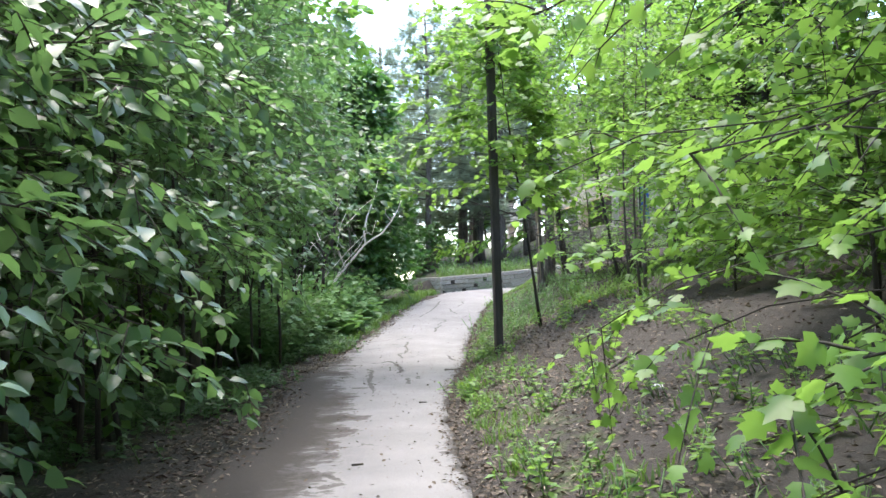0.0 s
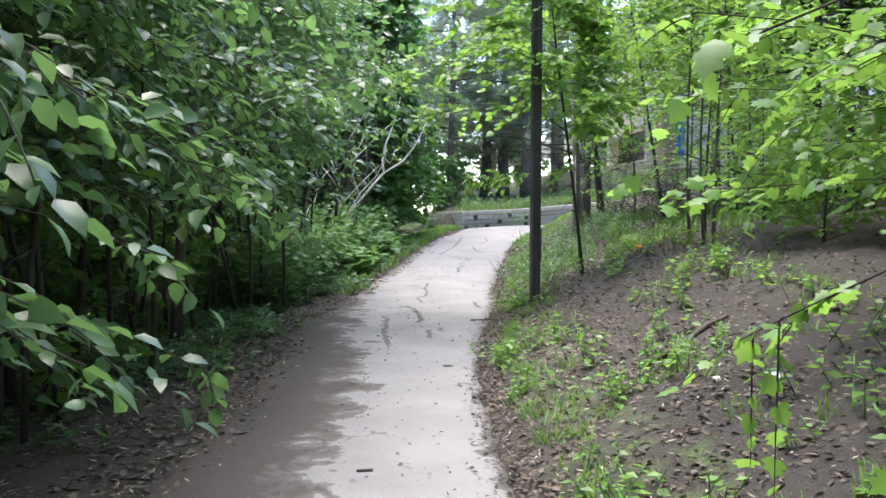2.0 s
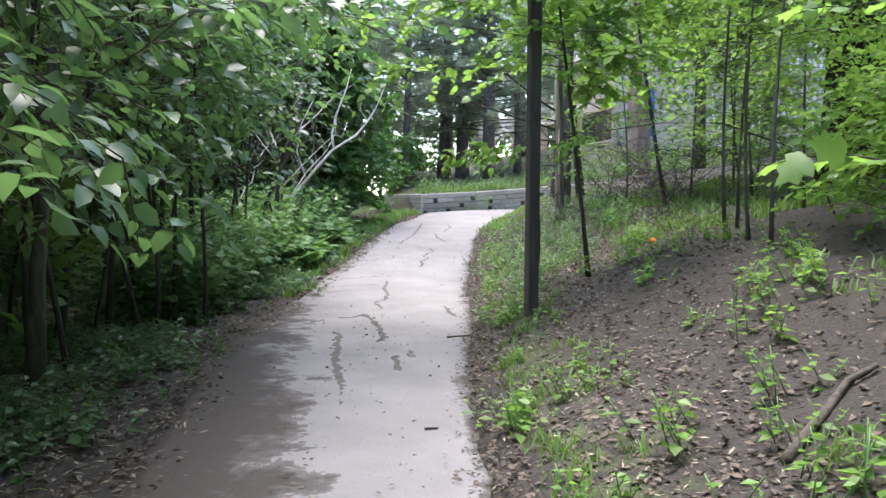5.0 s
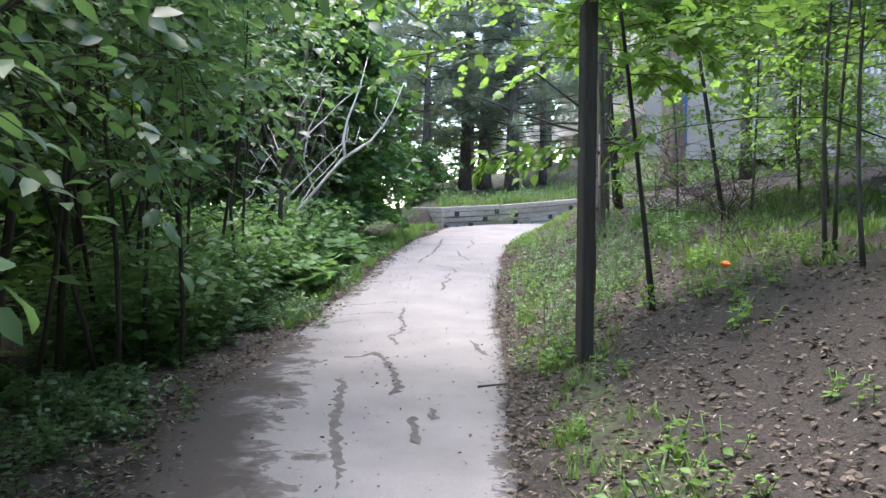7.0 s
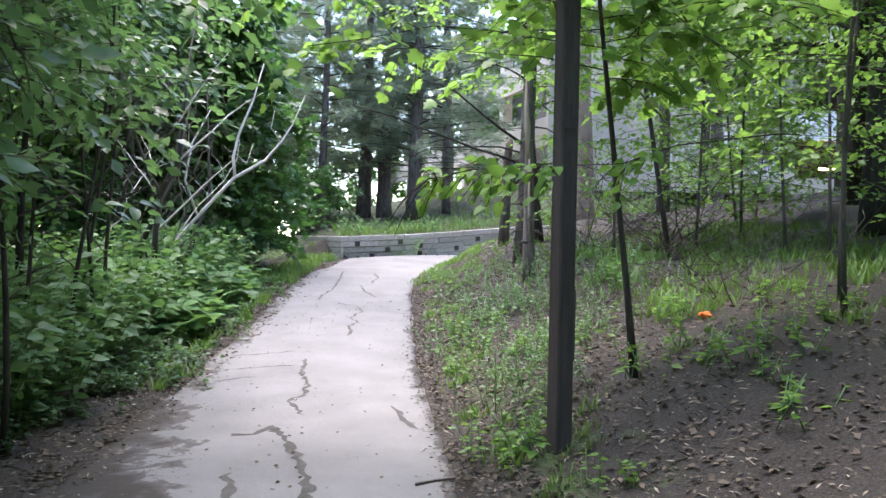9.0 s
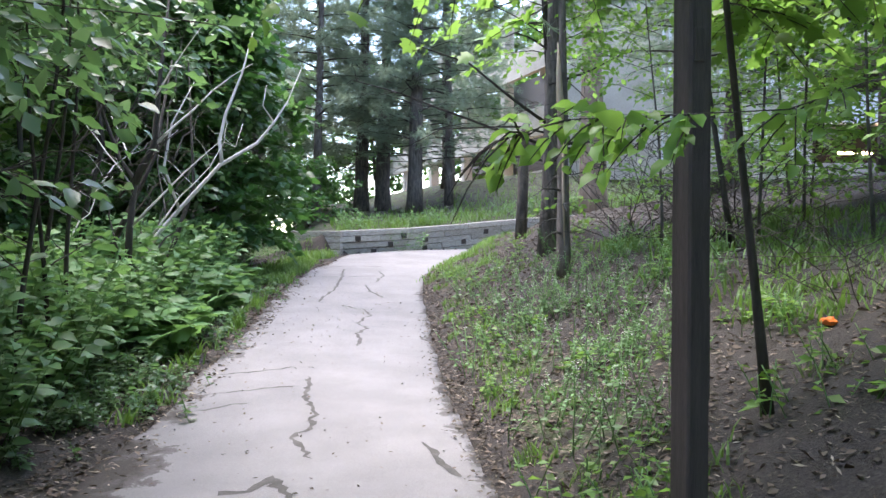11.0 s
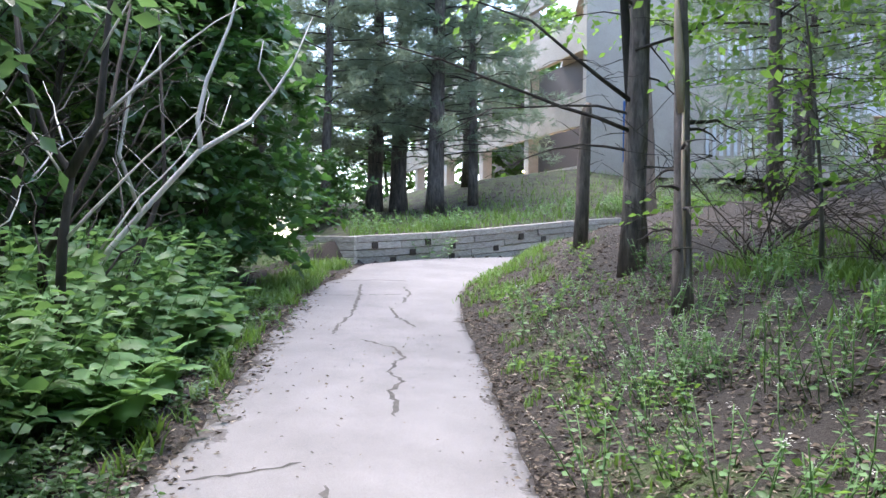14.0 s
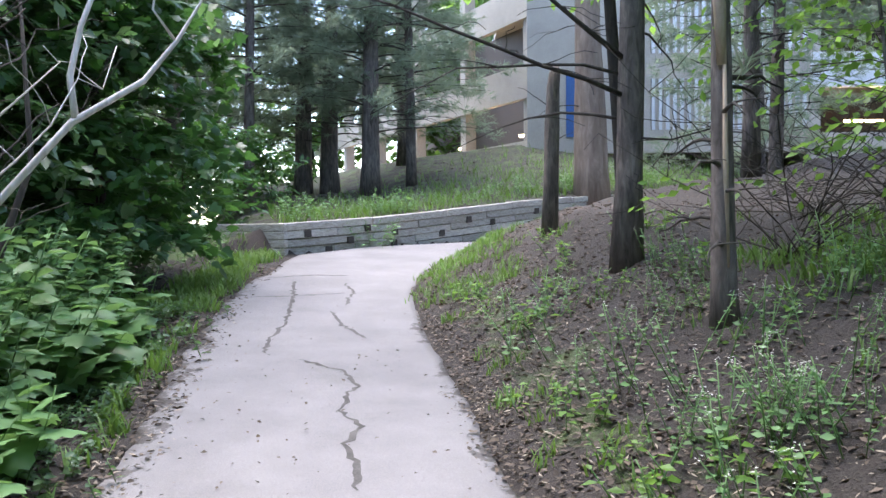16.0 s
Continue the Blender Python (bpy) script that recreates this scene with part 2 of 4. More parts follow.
# leaf outlines: along, across, lift; and faces
OVATE = (np.array([(0, 0, 0), (.35, 0, .0), (.7, 0, -.04), (1, 0, -.16), (.26, .27, .07), (.64, .24, .02), (.26, -.27, .07), (.64, -.24, .02)]),
         np.array([(0, 1, 4), (1, 5, 4), (1, 2, 5), (2, 3, 5), (0, 6, 1), (1, 6, 7), (1, 7, 2), (2, 7, 3)]))
SIMPLE = (np.array([(0, 0, 0), (.5, .3, .05), (1, 0, -.1), (.5, -.3, .05)]), np.array([(0, 2, 1), (0, 3, 2)]))
_o = [(0, 0), (.02, .3), (.28, .52), (.38, .3), (.62, .42), (.7, .17), (1, 0), (.7, -.17), (.62, -.42), (.38, -.3), (.28, -.52), (.02, -.3)]
MAPLE = (np.array([(.36, 0, .03)] + [(x, y, -.1 * (abs(y) + .6 * x * x)) for x, y in _o]),
         np.array([(0, 1 + i, 1 + (i + 1) % 12) for i in range(12)]))
BLADE = (np.array([(0, .06, 0), (0, -.06, 0), (.55, .045, .05), (.55, -.045, .05), (1, 0, -.12)]), np.array([(0, 1, 3), (0, 3, 2), (2, 3, 4)]))


def unit(a):
    return a / (np.linalg.norm(a, axis=-1, keepdims=True) + 1e-9)


def leaves_mesh(name, P, D, U, S, shape, material):
    """Leaves at P pointing along D with the upper side towards U, of length S."""
    tv, tf = shape
    D = unit(D)
    W = unit(np.cross(U, D))
    U = np.cross(D, W)
    n = len(P)
    V = (P[:, None, :] + S[:, None, None] * (tv[None, :, 0:1] * D[:, None, :] + tv[None, :, 1:2] * W[:, None, :] + tv[None, :, 2:3] * U[:, None, :]))
    F = tf[None] + (np.arange(n) * len(tv))[:, None, None]
    return np_mesh(name, V.reshape(-1, 3), F.reshape(-1, tf.shape[1]), material)


# ---- lie of the land ----
KY, KZ = [-40, 0, 13, 19, 22, 25, 28, 36.7, 45, 120], [-.8, -.3, -.15, -.05, .15, .42, .65, 1.5, 1.75, 2.2]
RY, RX = [-40, -4, 8, 10, 12, 14.3, 16, 18.3, 21.7, 24, 26, 28.8, 31, 32.9, 34.2, 35.8, 37, 40, 44, 60], [.9, .6, .41, .33, .32, .42, .6, .85, 1.1, 1.36, 1.63, 1.98, 2.35, 3.0, 3.9, 5.1, 8, 14, 20, 40]
LY, LX = [-40, -4, 8, 11, 14.3, 15.7, 19.4, 22.6, 25, 27, 30, 32.4, 34.6, 36], [-1.2, -1.0, -.9, -.85, -1.1, -1.5, -1.5, -1.3, -.88, -.73, -.3, .2, .75, 1.2]


def drift(y):
    """How far the asphalt runs on under the soil drift, beside the thicket."""
    return np.interp(y, [-40, 13, 16.5, 19.5, 21], [.75, .75, .5, .22, .0])


def sstep(a, b, x):
    q = np.clip((x - a) / (b - a), 0, 1)
    return q * q * (3 - 2 * q)


def wall_y(x):
    return 35.75 + 0.53 * (x - 0.96)


def wall_top(x):
    return np.interp(x, [0.9, 2.7, 4.3, 7.6, 16, 30], [2.02, 2.13, 2.27, 2.6, 3.15, 4.0])


def land(x, y):
    """Height of the ground, for arrays."""
    x, y = np.asarray(x, float), np.asarray(y, float)
    zp = np.interp(y, KY, KZ)
    dx = np.maximum(0, x - np.interp(y, RY, RX))
    s = np.interp(y, [0, 11, 17, 30], [.28, .3, .46, .43])
    rise = s * np.minimum(dx, 2.7) + 0.16 * np.clip(dx - 2.7, 0, 8)
    rise = np.where(y > 33, np.minimum(rise, 0.9 + 0 * x), rise)
    left = np.maximum(0, np.interp(y, LY, LX) - 1.2 - x)
    z = zp + rise + 0.05 * np.minimum(left, 10)
    z += 0.05 * np.sin(x * 1.7 + y * 0.6) * sstep(.1, 1.2, dx) + 0.03 * np.sin(x * 3.1 - y * 2.3) * (sstep(.1, .8, dx) + sstep(0, .6, left))
    behind = (y - wall_y(x)) * 0.883
    slope = np.interp(x, [2, 4.2, 10.9, 20], [.1, .12, .31, .33])
    zb = np.minimum(wall_top(x) - 0.08 + slope * np.maximum(behind, 0), np.interp(x, [0, 4, 10.9], [3.4, 4.2, 5.0]))
    f = sstep(-1.2, 0.9, x) * sstep(0.12, 0.3, behind)
    return z * (1 - f) + zb * f


def h(x, y):
    return float(land(x, y))


def axis(lo, hi, step, far):
    core = list(np.arange(lo, hi + 1e-6, step))
    out, d = [], step
    a = lo
    while a > -far:
        d *= 1.5
        a -= d
        out.append(a)
    out2, d, a = [], step, hi
    while a < far:
        d *= 1.5
        a += d
        out2.append(a)
    return np.array(out[::-1] + core + out2)


gx, gy = axis(-9, 18, 0.2, 900), axis(-2, 50, 0.2, 900)
GX, GY = np.meshgrid(gx, gy)
rng0 = np.random.default_rng(4)
GZ = land(np.clip(GX, -60, 60), np.clip(GY, -60, 120)) + rng0.normal(0, 0.012, GX.shape)
on_path = (GX > np.interp(GY, LY, LX) - 0.1 - drift(GY)) & (GX < np.interp(GY, RY, RX) + 0.1) & (GY < 41) & (GY < wall_y(GX) + 0.3)
GZ = np.where(on_path, land(GX, GY) - 0.05, GZ)
nx, ny = len(gx), len(gy)
idx = np.arange(nx * ny).reshape(ny, nx)
GF = np.stack([idx[:-1, :-1], idx[:-1, 1:], idx[1:, 1:], idx[1:, :-1]], -1).reshape(-1, 4)
gme = np_mesh("ground", np.stack([GX, GY, GZ], -1).reshape(-1, 3), GF, GROUND)
gme.polygons.foreach_set("use_smooth", [True] * len(gme.polygons))
dR, dL = GX - np.interp(GY, RY, RX), np.interp(GY, LY, LX) - GX
gr = 0.12 + 0.22 * sstep(.2, .5, dR) * (1 - sstep(.8, 1.5, dR)) - 0.1 * sstep(1.4, 2.2, dR) + 0.3 * sstep(2.6, 3.8, dR) * sstep(17.5, 20, GY) * (1 - sstep(24, 27, GY))
gr += 0.25 * sstep(.2, .6, (GY - wall_y(GX))) + 0.25 * sstep(1.3, 2.2, dL)
gme.attributes.new("green", "FLOAT", "POINT").data.foreach_set("value", gr.astype(np.float32).ravel())
ground = tagged(new("ground", gme), "dark forest soil with litter, moss and sparse grass", "ground", kind="structure")

# ---- asphalt path: a slab with worn edges, bending along the timber wall ----
ROWS = [((np.interp(y, LY, LX), y), (np.interp(y, RY, RX), y)) for y in np.arange(-6, 32.01, 0.2)]
BEND = [((.4, 33), (3.0, 32.9)), ((.8, 34.6), (4.0, 34.3)), ((1.15, 35.5), (5.2, 35.7)), ((2.4, 36.4), (6.5, 36.4)), ((4.5, 37.5), (8.0, 37.0)), ((7.6, 39.15), (10.5, 38.3)), ((12, 41.5), (14, 40)), ((18, 44.7), (19, 43.2))]
for (l0, r0), (l1, r1) in zip([ROWS[-1]] + BEND[:-1], BEND):
    for q in (0.25, 0.5, 0.75, 1.0):
        ROWS.append((tuple(np.array(l0) * (1 - q) + np.array(l1) * q), tuple(np.array(r0) * (1 - q) + np.array(r1) * q)))
V, F, SOIL = [], [], []
NA = 24
for i, (l, r) in enumerate(ROWS):
    l, r = np.array(l), np.array(r)
    wob = 0.06 * noise.noise((0.3, l[1] * 2.1, 0)) + 0.03 * noise.noise((2.3, l[1] * 7.0, 0))
    wob2 = 0.05 * noise.noise((9.3, l[1] * 1.7, 0)) + 0.03 * noise.noise((4.3, l[1] * 6.0, 0))
    if l[1] < 33:
        l[0] += 1.4 * wob - 0.12 - float(drift(l[1]))
        r[0] += wob2 + 0.03
    for j in range(NA + 1):
        q = j / NA
        p = l * (1 - q) + r * q
        z = float(land(min(p[0], np.interp(p[1], RY, RX)), p[1])) + 0.012 + 0.02 * math.sin(math.pi * q)
        V.append((p[0], p[1], z))
        edge = p[0] - float(np.interp(p[1], LY, LX))
        inner = float(np.interp(p[1], RY, RX)) - p[0]
        soil = float(np.interp(l[1], [17, 19.5, 22], [.6, .55, .42])) - float(np.interp(l[1], [17, 22], [.7, .9])) * edge
        soil = max(soil, 0.5 - 1.6 * inner) if l[1] < 30 else soil
        SOIL.append(min(1.0, max(-0.2, soil)))
n = len(ROWS)
for i in range(n - 1):
    for j in range(NA):
        k = i * (NA + 1) + j
        F.append((k, k + 1, k + NA + 2, k + NA + 1))
o = len(V)
for i in range(n):
    for j in (0, NA):
        x, y, z = V[i * (NA + 1) + j]
        V.append((x, y, z - 0.12))
        SOIL.append(0.5)
for i in range(n - 1):
    F.append((i * (NA + 1), (i + 1) * (NA + 1), o + 2 * i + 2, o + 2 * i))
    F.append(((i + 1) * (NA + 1) + NA, i * (NA + 1) + NA, o + 2 * i + 1, o + 2 * i + 3))
pme = mesh_from("path", V, F, [ASPHALT], True)
pme.attributes.new("soil", "FLOAT", "POINT").data.foreach_set("value", SOIL)
path_ob = tagged(new("path", pme), "pale worn asphalt footpath with soil over its edges", "path", kind="structure")


def path_z(x, y):
    """Top of the asphalt."""
    i = min(range(len(ROWS)), key=lambda q: abs(ROWS[q][0][1] - y))
    l, r = ROWS[i][0][0], ROWS[i][1][0]
    q = min(1, max(0, (x - l) / (r - l)))
    return h(min(x, np.interp(y, RY, RX)), y) + 0.012 + 0.02 * math.sin(math.pi * q)


def ribbon(line, width, seed, name="crack"):
    """A jagged tar-dark crack lying on the asphalt."""
    rng = np.random.default_rng(seed)
    pts = []
    for a, b in zip(line[:-1], line[1:]):
        a, b = np.array(a), np.array(b)
        m = max(2, int(np.linalg.norm(b - a) / 0.07))
        for q in range(m):
            pts.append(a + (b - a) * q / m)
    pts.append(np.array(line[-1]))
    V, F = [], []
    for i, p in enumerate(pts):
        t = pts[min(i + 1, len(pts) - 1)] - pts[max(i - 1, 0)]
        nrm = np.array((-t[1], t[0])) / (np.linalg.norm(t) + 1e-6)
        p = p + nrm * rng.normal(0, 0.018)
        w = width * (0.35 + 0.9 * rng.random()) * (0.3 if i in (0, len(pts) - 1) else 1)
        for s in (-1, 1):
            e = p + nrm * w * 0.5 * s
            V.append((e[0], e[1], path_z(*e) + 0.004))
        if i:
            F.append((2 * i - 2, 2 * i - 1, 2 * i + 1, 2 * i))
    part(name, mesh_from(name, V, F, [STAIN]), path_ob)


CRACKS = [([(.36, 27.22), (.59, 26.89), (.73, 26.72), (.79, 26.08), (.63, 25.84), (.53, 25.38), (.6, 24.95), (.44, 24.6), (.47, 24.17), (.39, 23.75)], .045),
          ([(.76, 32.2), (.63, 30.8), (.37, 29), (.12, 28.2), (.05, 27.6)], .06), ([(1.01, 29.7), (1.03, 28.8), (1.21, 28.1)], .05),
          ([(1.52, 31.9), (1.53, 31.1), (1.27, 30.1)], .05), ([(.35, 32.7), (1.01, 32.8), (1.69, 32.6)], .07), ([(.0, 31), (.63, 30.9), (1.4, 31.0)], .05),
          ([(-.86, 17.5), (-.83, 17.1), (-.79, 15.7), (-.67, 14.7), (-.66, 14.0), (-.67, 13.3), (-.7, 12.9)], .09),
          ([(-1.12, 18.73), (-.73, 18.71), (-.58, 19.07), (-.47, 18.6), (-.33, 17.6), (-.28, 17.1), (-.37, 16.7)], .09),
          ([(-.13, 15.9), (-.17, 15.5), (-.13, 15.1)], .09), ([(-.05, 16), (0, 16.2), (.04, 15.9), (-.01, 15.8), (-.05, 16)], .04),
          ([(.61, 19.76), (.67, 19.14), (.75, 18.9)], .06), ([(-.26, 22.2), (-.3, 21.4), (-.24, 20.65), (-.31, 20.2), (-.45, 19.95), (-.31, 19.4)], .06),
          ([(-1.3, 21.55), (-.87, 21.7), (-.4, 21.8)], .04), ([(-1.2, 22.4), (-.84, 22.5), (-.4, 22.65)], .04), ([(-1.3, 20.96), (-.84, 21.16)], .05), ([(-1.35, 19.54), (-.94, 19.6)], .05)]
for i, (ln, w) in enumerate(CRACKS):
    ribbon(ln, w, i)

# ---- timber retaining wall ----
wall = tagged(new("wall_retaining", None), "weathered grey timber retaining wall beside the path", "retaining wall", kind="structure")
WDIR = np.array((1, 0.53)) / math.hypot(1, 0.53)
WANG = math.atan2(0.53, 1)
wr = np.random.default_rng(11)
COURSE = 0.165


def timber(along0, along1, course, end_mark):
    a, b = np.array((0.96, 35.75)) + WDIR * along0, np.array((0.96, 35.75)) + WDIR * along1
    c = (a + b) / 2 + np.array((-WDIR[1], WDIR[0])) * (0.11 + 0.02 * course + wr.normal(0, 0.008))
    top = float(wall_top(0.96 + WDIR[0] * (along0 + along1) / 2))
    z = top - COURSE * (course + 0.5) + wr.normal(0, 0.004)
    tilt = -math.degrees(math.atan2(float(wall_top(b[0]) - wall_top(a[0])), along1 - along0))
    part("timber", box_mesh("timber", [((c[0], c[1], z), (along1 - along0 - 0.012, 0.2, COURSE - 0.012), WANG, 0.012, tilt)], TIMBER), wall)
    if end_mark:
        e = c + np.array((WDIR[1], -WDIR[0])) * 0.075 + WDIR * wr.uniform(-0.6, 0.6)
        part("deadman_end", box_mesh("deadman_end", [((e[0], e[1], z), (0.17, 0.1, COURSE - 0.02), WANG, 0.01, tilt)], TIMBER_END), wall, "dark rotted end of a tie-back timber")


for course in range(7):
    s = -0.1 if course % 2 else -0.1 - 0.9
    s = max(s, -0.1)
    first = True
    while s < 22:
        e = min(s + (wr.uniform(1.1, 1.6) if first and course % 2 else wr.uniform(2.2, 2.6)), 22)
        timber(s, e, course, course in (1, 2, 3) and wr.random() < 0.75)
        s, first = e, False
for course in range(6):
    z = 2.02 - COURSE * (course + 0.5)
    part("timber", box_mesh("timber", [((0.25, 36.05, z), (1.5, 0.2, COURSE - 0.012), -0.45, 0.012)], TIMBER), wall)

# ---- lamp post: square timber, cut out of view at its top by leaves ----
post = root("lamp_post", (1.43, 16.8, h(1.43, 16.8) - 0.12), "tall square dark-brown timber post beside the path", "post")
V, F = [], []
box_bm(V, F, (0, 0, 3.6), (0.135, 0.135, 7.2), 0.25, 0.012)
part("shaft", mesh_from("shaft", V, F, [POLE]), post)
part("cable_cover", box_mesh("cable_cover", [((0.078, 0.0, 1.0), (0.022, 0.05, 0.5), 0.25, 0.004)], POLE), post)
part("splice_plate", box_mesh("splice_plate", [((0.0, -0.077, 2.45), (0.06, 0.012, 0.16), 0.25, 0.003)], POLE), post)

# ---- parking building on the bank ----
bld = root("parking_building", (0, 0, 0), "concrete parking building with white ribbed metal cladding", "building")
FD = np.array((0.966, -0.257))
FN = np.array((-0.257, -0.966))
C0 = np.array((10.9, 48.7))
FA = math.atan2(FD[1], FD[0])
SD = np.array((-0.167, 0.986))
SA = math.atan2(SD[1], SD[0])
Z0 = 4.6


def slab(name, material, u0, u1, z0, z1, depth=0.3, out=0.0, side=False, label=""):
    d, nrm, ang = (SD, np.array((-0.986, -0.167)), SA) if side else (FD, FN, FA)
    c = C0 + d * (u0 + u1) / 2 + nrm * (out - depth / 2)
    return part(name, box_mesh(name, [((c[0], c[1], (z0 + z1) / 2), (u1 - u0, depth, z1 - z0), ang)], material), bld, label)


# front: concrete bay with a blue door, then ribbed metal, then an open deck
slab("wall", CONCRETE, 0, 4.6, Z0, 13)
slab("door", BLUE, 1.45, 1.95, 5.2, 7.6, 0.06, 0.06, label="blue painted steel door")
slab("wall", CONCRETE, 4.6, 10.6, Z0, 5.45)
slab("wall", CONCRETE, 4.6, 10.6, 7.35, 8.3, label="pale concrete band")
slab("wall", CONCRETE, 10.6, 22, 4.0, 5.3)
slab("wall", PANEL_METAL, 10.6, 22, 7.0, 8.3, label="white metal spandrel")
slab("wall", CONCRETE, 10.6, 22, 10.4, 13)
# back wall coloured dark for the shade deep in the decks
slab("inner_wall", GARAGE_SHADE, 4.5, 22, 4.0, 13, 0.3, -9.0)
for z in (5.2, 8.2, 11.2):
    slab("deck", CONCRETE, 4.6, 22, z - 0.25, z, 9.0, -0.3)
for u0, u1, z0, z1 in ((4.6, 10.6, 5.45, 7.35), (4.6, 10.6, 8.3, 10.2), (4.6, 10.6, 10.4, 13)):
    boxes = []
    slab("backing", CONCRETE, u0, u1, z0, z1, 0.06, -0.07)
    for u in np.arange(u0 + 0.12, u1, 0.27):
        q = C0 + FD * u + FN * -0.04
        boxes.append(((q[0], q[1], (z0 + z1) / 2), (0.12, 0.12, z1 - z0), FA))
    part("cladding", box_mesh("cladding", boxes, PANEL_METAL), bld, "white ribbed metal cladding")
for u in (10.75, 16.0, 21.5):
    slab("pillar", CONCRETE, u - 0.25, u + 0.25, 4.0, 13, 0.5, -0.05)
# flank: open decks between sloping spandrels
for z0, z1 in ((3.6, 5.1), (6.7, 8.0), (9.7, 11.0), (12.4, 13)):
    slab("spandrel", CONCRETE, 0, 30, z0, z1, 0.25, 0.0, True)
for u in np.arange(0.2, 30, 5.5):
    slab("pillar", CONCRETE, u - 0.25, u + 0.25, 3.6, 13, 0.5, -0.1, True)
# same painted shade behind the flank's openings
slab("inner_wall", GARAGE_SHADE, 0, 30, 3.6, 13, 0.3, -8.0, True)
slab("roof", CONCRETE, 0, 22, 13, 13.3, 30, 0.1)
for side, u, z in ((True, 2.3, 5.55), (True, 8.0, 5.5), (True, 13.5, 5.4), (True, 19, 5.3), (False, 12.8, 5.85), (False, 13.6, 5.85), (False, 18, 5.85)):
    d, nrm, ang = (SD, np.array((-0.986, -0.167)), SA) if side else (FD, FN, FA)
    c = C0 + d * u + nrm * -1.2
    part("lamp", box_mesh("lamp", [((c[0], c[1], z), (0.7, 0.12, 0.09), ang, 0.02)], LAMP_GLOW), bld, "lit orange garage lamp")


# ---- trees ----
def clear(P):
    """Keeps leaves out of the walking space."""
    cx = np.interp(P[:, 1], [0, 6, 12, 20], [0.1, -0.25, -0.45, -0.45])
    cz = np.interp(P[:, 1], [0, 10, 19], [1.3, 1.55, 1.95])
    low = (np.abs(P[:, 0] - cx) < 0.85) & (P[:, 2] < np.interp(P[:, 1], [0, 19, 25, 36], [2.2, 2.7, 3.2, 4.2])) & (P[:, 1] < 24)
    return ~low & ((P[:, 0] - cx) ** 2 + (P[:, 2] - cz) ** 2 > 0.62 ** 2) | (P[:, 1] > 20.0) | (P[:, 1] < -3)


def sprays(branches, rng, n_twigs, n_leaves, twig_len, size, flat=0.55, droop=0.25, lo=0.25):
    """Leaf places on twigs along branches: positions, directions, ups, sizes, twig lines."""
    P, D, U, S, T = [], [], [], [], []
    for pts, radii in branches:
        pts = np.asarray(pts)
        m = len(pts) - 1
        k = max(1, int(n_twigs * (0.7 + 0.6 * rng.random())))
        for q in range(k):
            u = (lo + (1 - lo) * rng.random()) * m if q else m - 0.01
            i = min(int(u), m - 1)
            p0 = pts[i] + (pts[i + 1] - pts[i]) * (u - i)
            ax = unit(pts[i + 1] - pts[i])
            side = unit(np.cross(ax, (0, 0, 1)) * rng.choice((-1, 1)) + 0.3 * rng.normal(size=3))
            d = unit(0.6 * ax + 0.8 * side + np.array((0, 0, 0.25 * rng.normal())))
            L = twig_len * (0.5 + 0.8 * rng.random())
            tw = [p0 + d * L * s - np.array((0, 0, droop * L * s * s)) for s in (0, .35, .7, 1.0)]
            T.append((tw, [0.006, 0.005, 0.004, 0.002]))
            for j in range(n_leaves):
                s = (j + 0.6) / n_leaves
                base = p0 + d * L * s - np.array((0, 0, droop * L * s * s))
                lat = np.cross(d, (0, 0, 1)) * (1 if j % 2 else -1)
                ld = d * (0.5 + 0.5 * s) + lat * (0.9 - 0.6 * s) + np.array((0, 0, -0.25)) + 0.28 * rng.normal(size=3)
                P.append(base)
                D.append(ld)
                U.append(np.array((0, 0, 1)) + flat * rng.normal(size=3))
                S.append(size * (0.6 + 0.7 * rng.random()))
    return np.array(P), np.array(D), np.array(U), np.array(S), T


def trunk_line(rng, height, lean, wob=0.06, n=9):
    ph = rng.uniform(0, 6, 2)
    pts = []
    for i in range(n):
        q = i / (n - 1)
        pts.append(np.array((lean[0] * q * height + wob * height * 0.4 * (math.sin(3 * q + ph[0]) - math.sin(ph[0])), lean[1] * q * height + wob * height * 0.4 * (math.sin(3.5 * q + ph[1]) - math.sin(ph[1])), height * q)))
    return np.array(pts)


def limb(p, az, length, rise, droop, rng, r, n=6, bend=0.02):
    d = np.array((math.cos(az), math.sin(az), rise))
    pts = []
    for i in range(n):
        s = i / (n - 1)
        pts.append(p + d * length * s - np.array((0, 0, droop * length * s * s)) + rng.normal(0, bend * length, 3) * s)
    return pts, [max(0.004, r * (1 - 0.85 * i / (n - 1))) for i in range(n)]


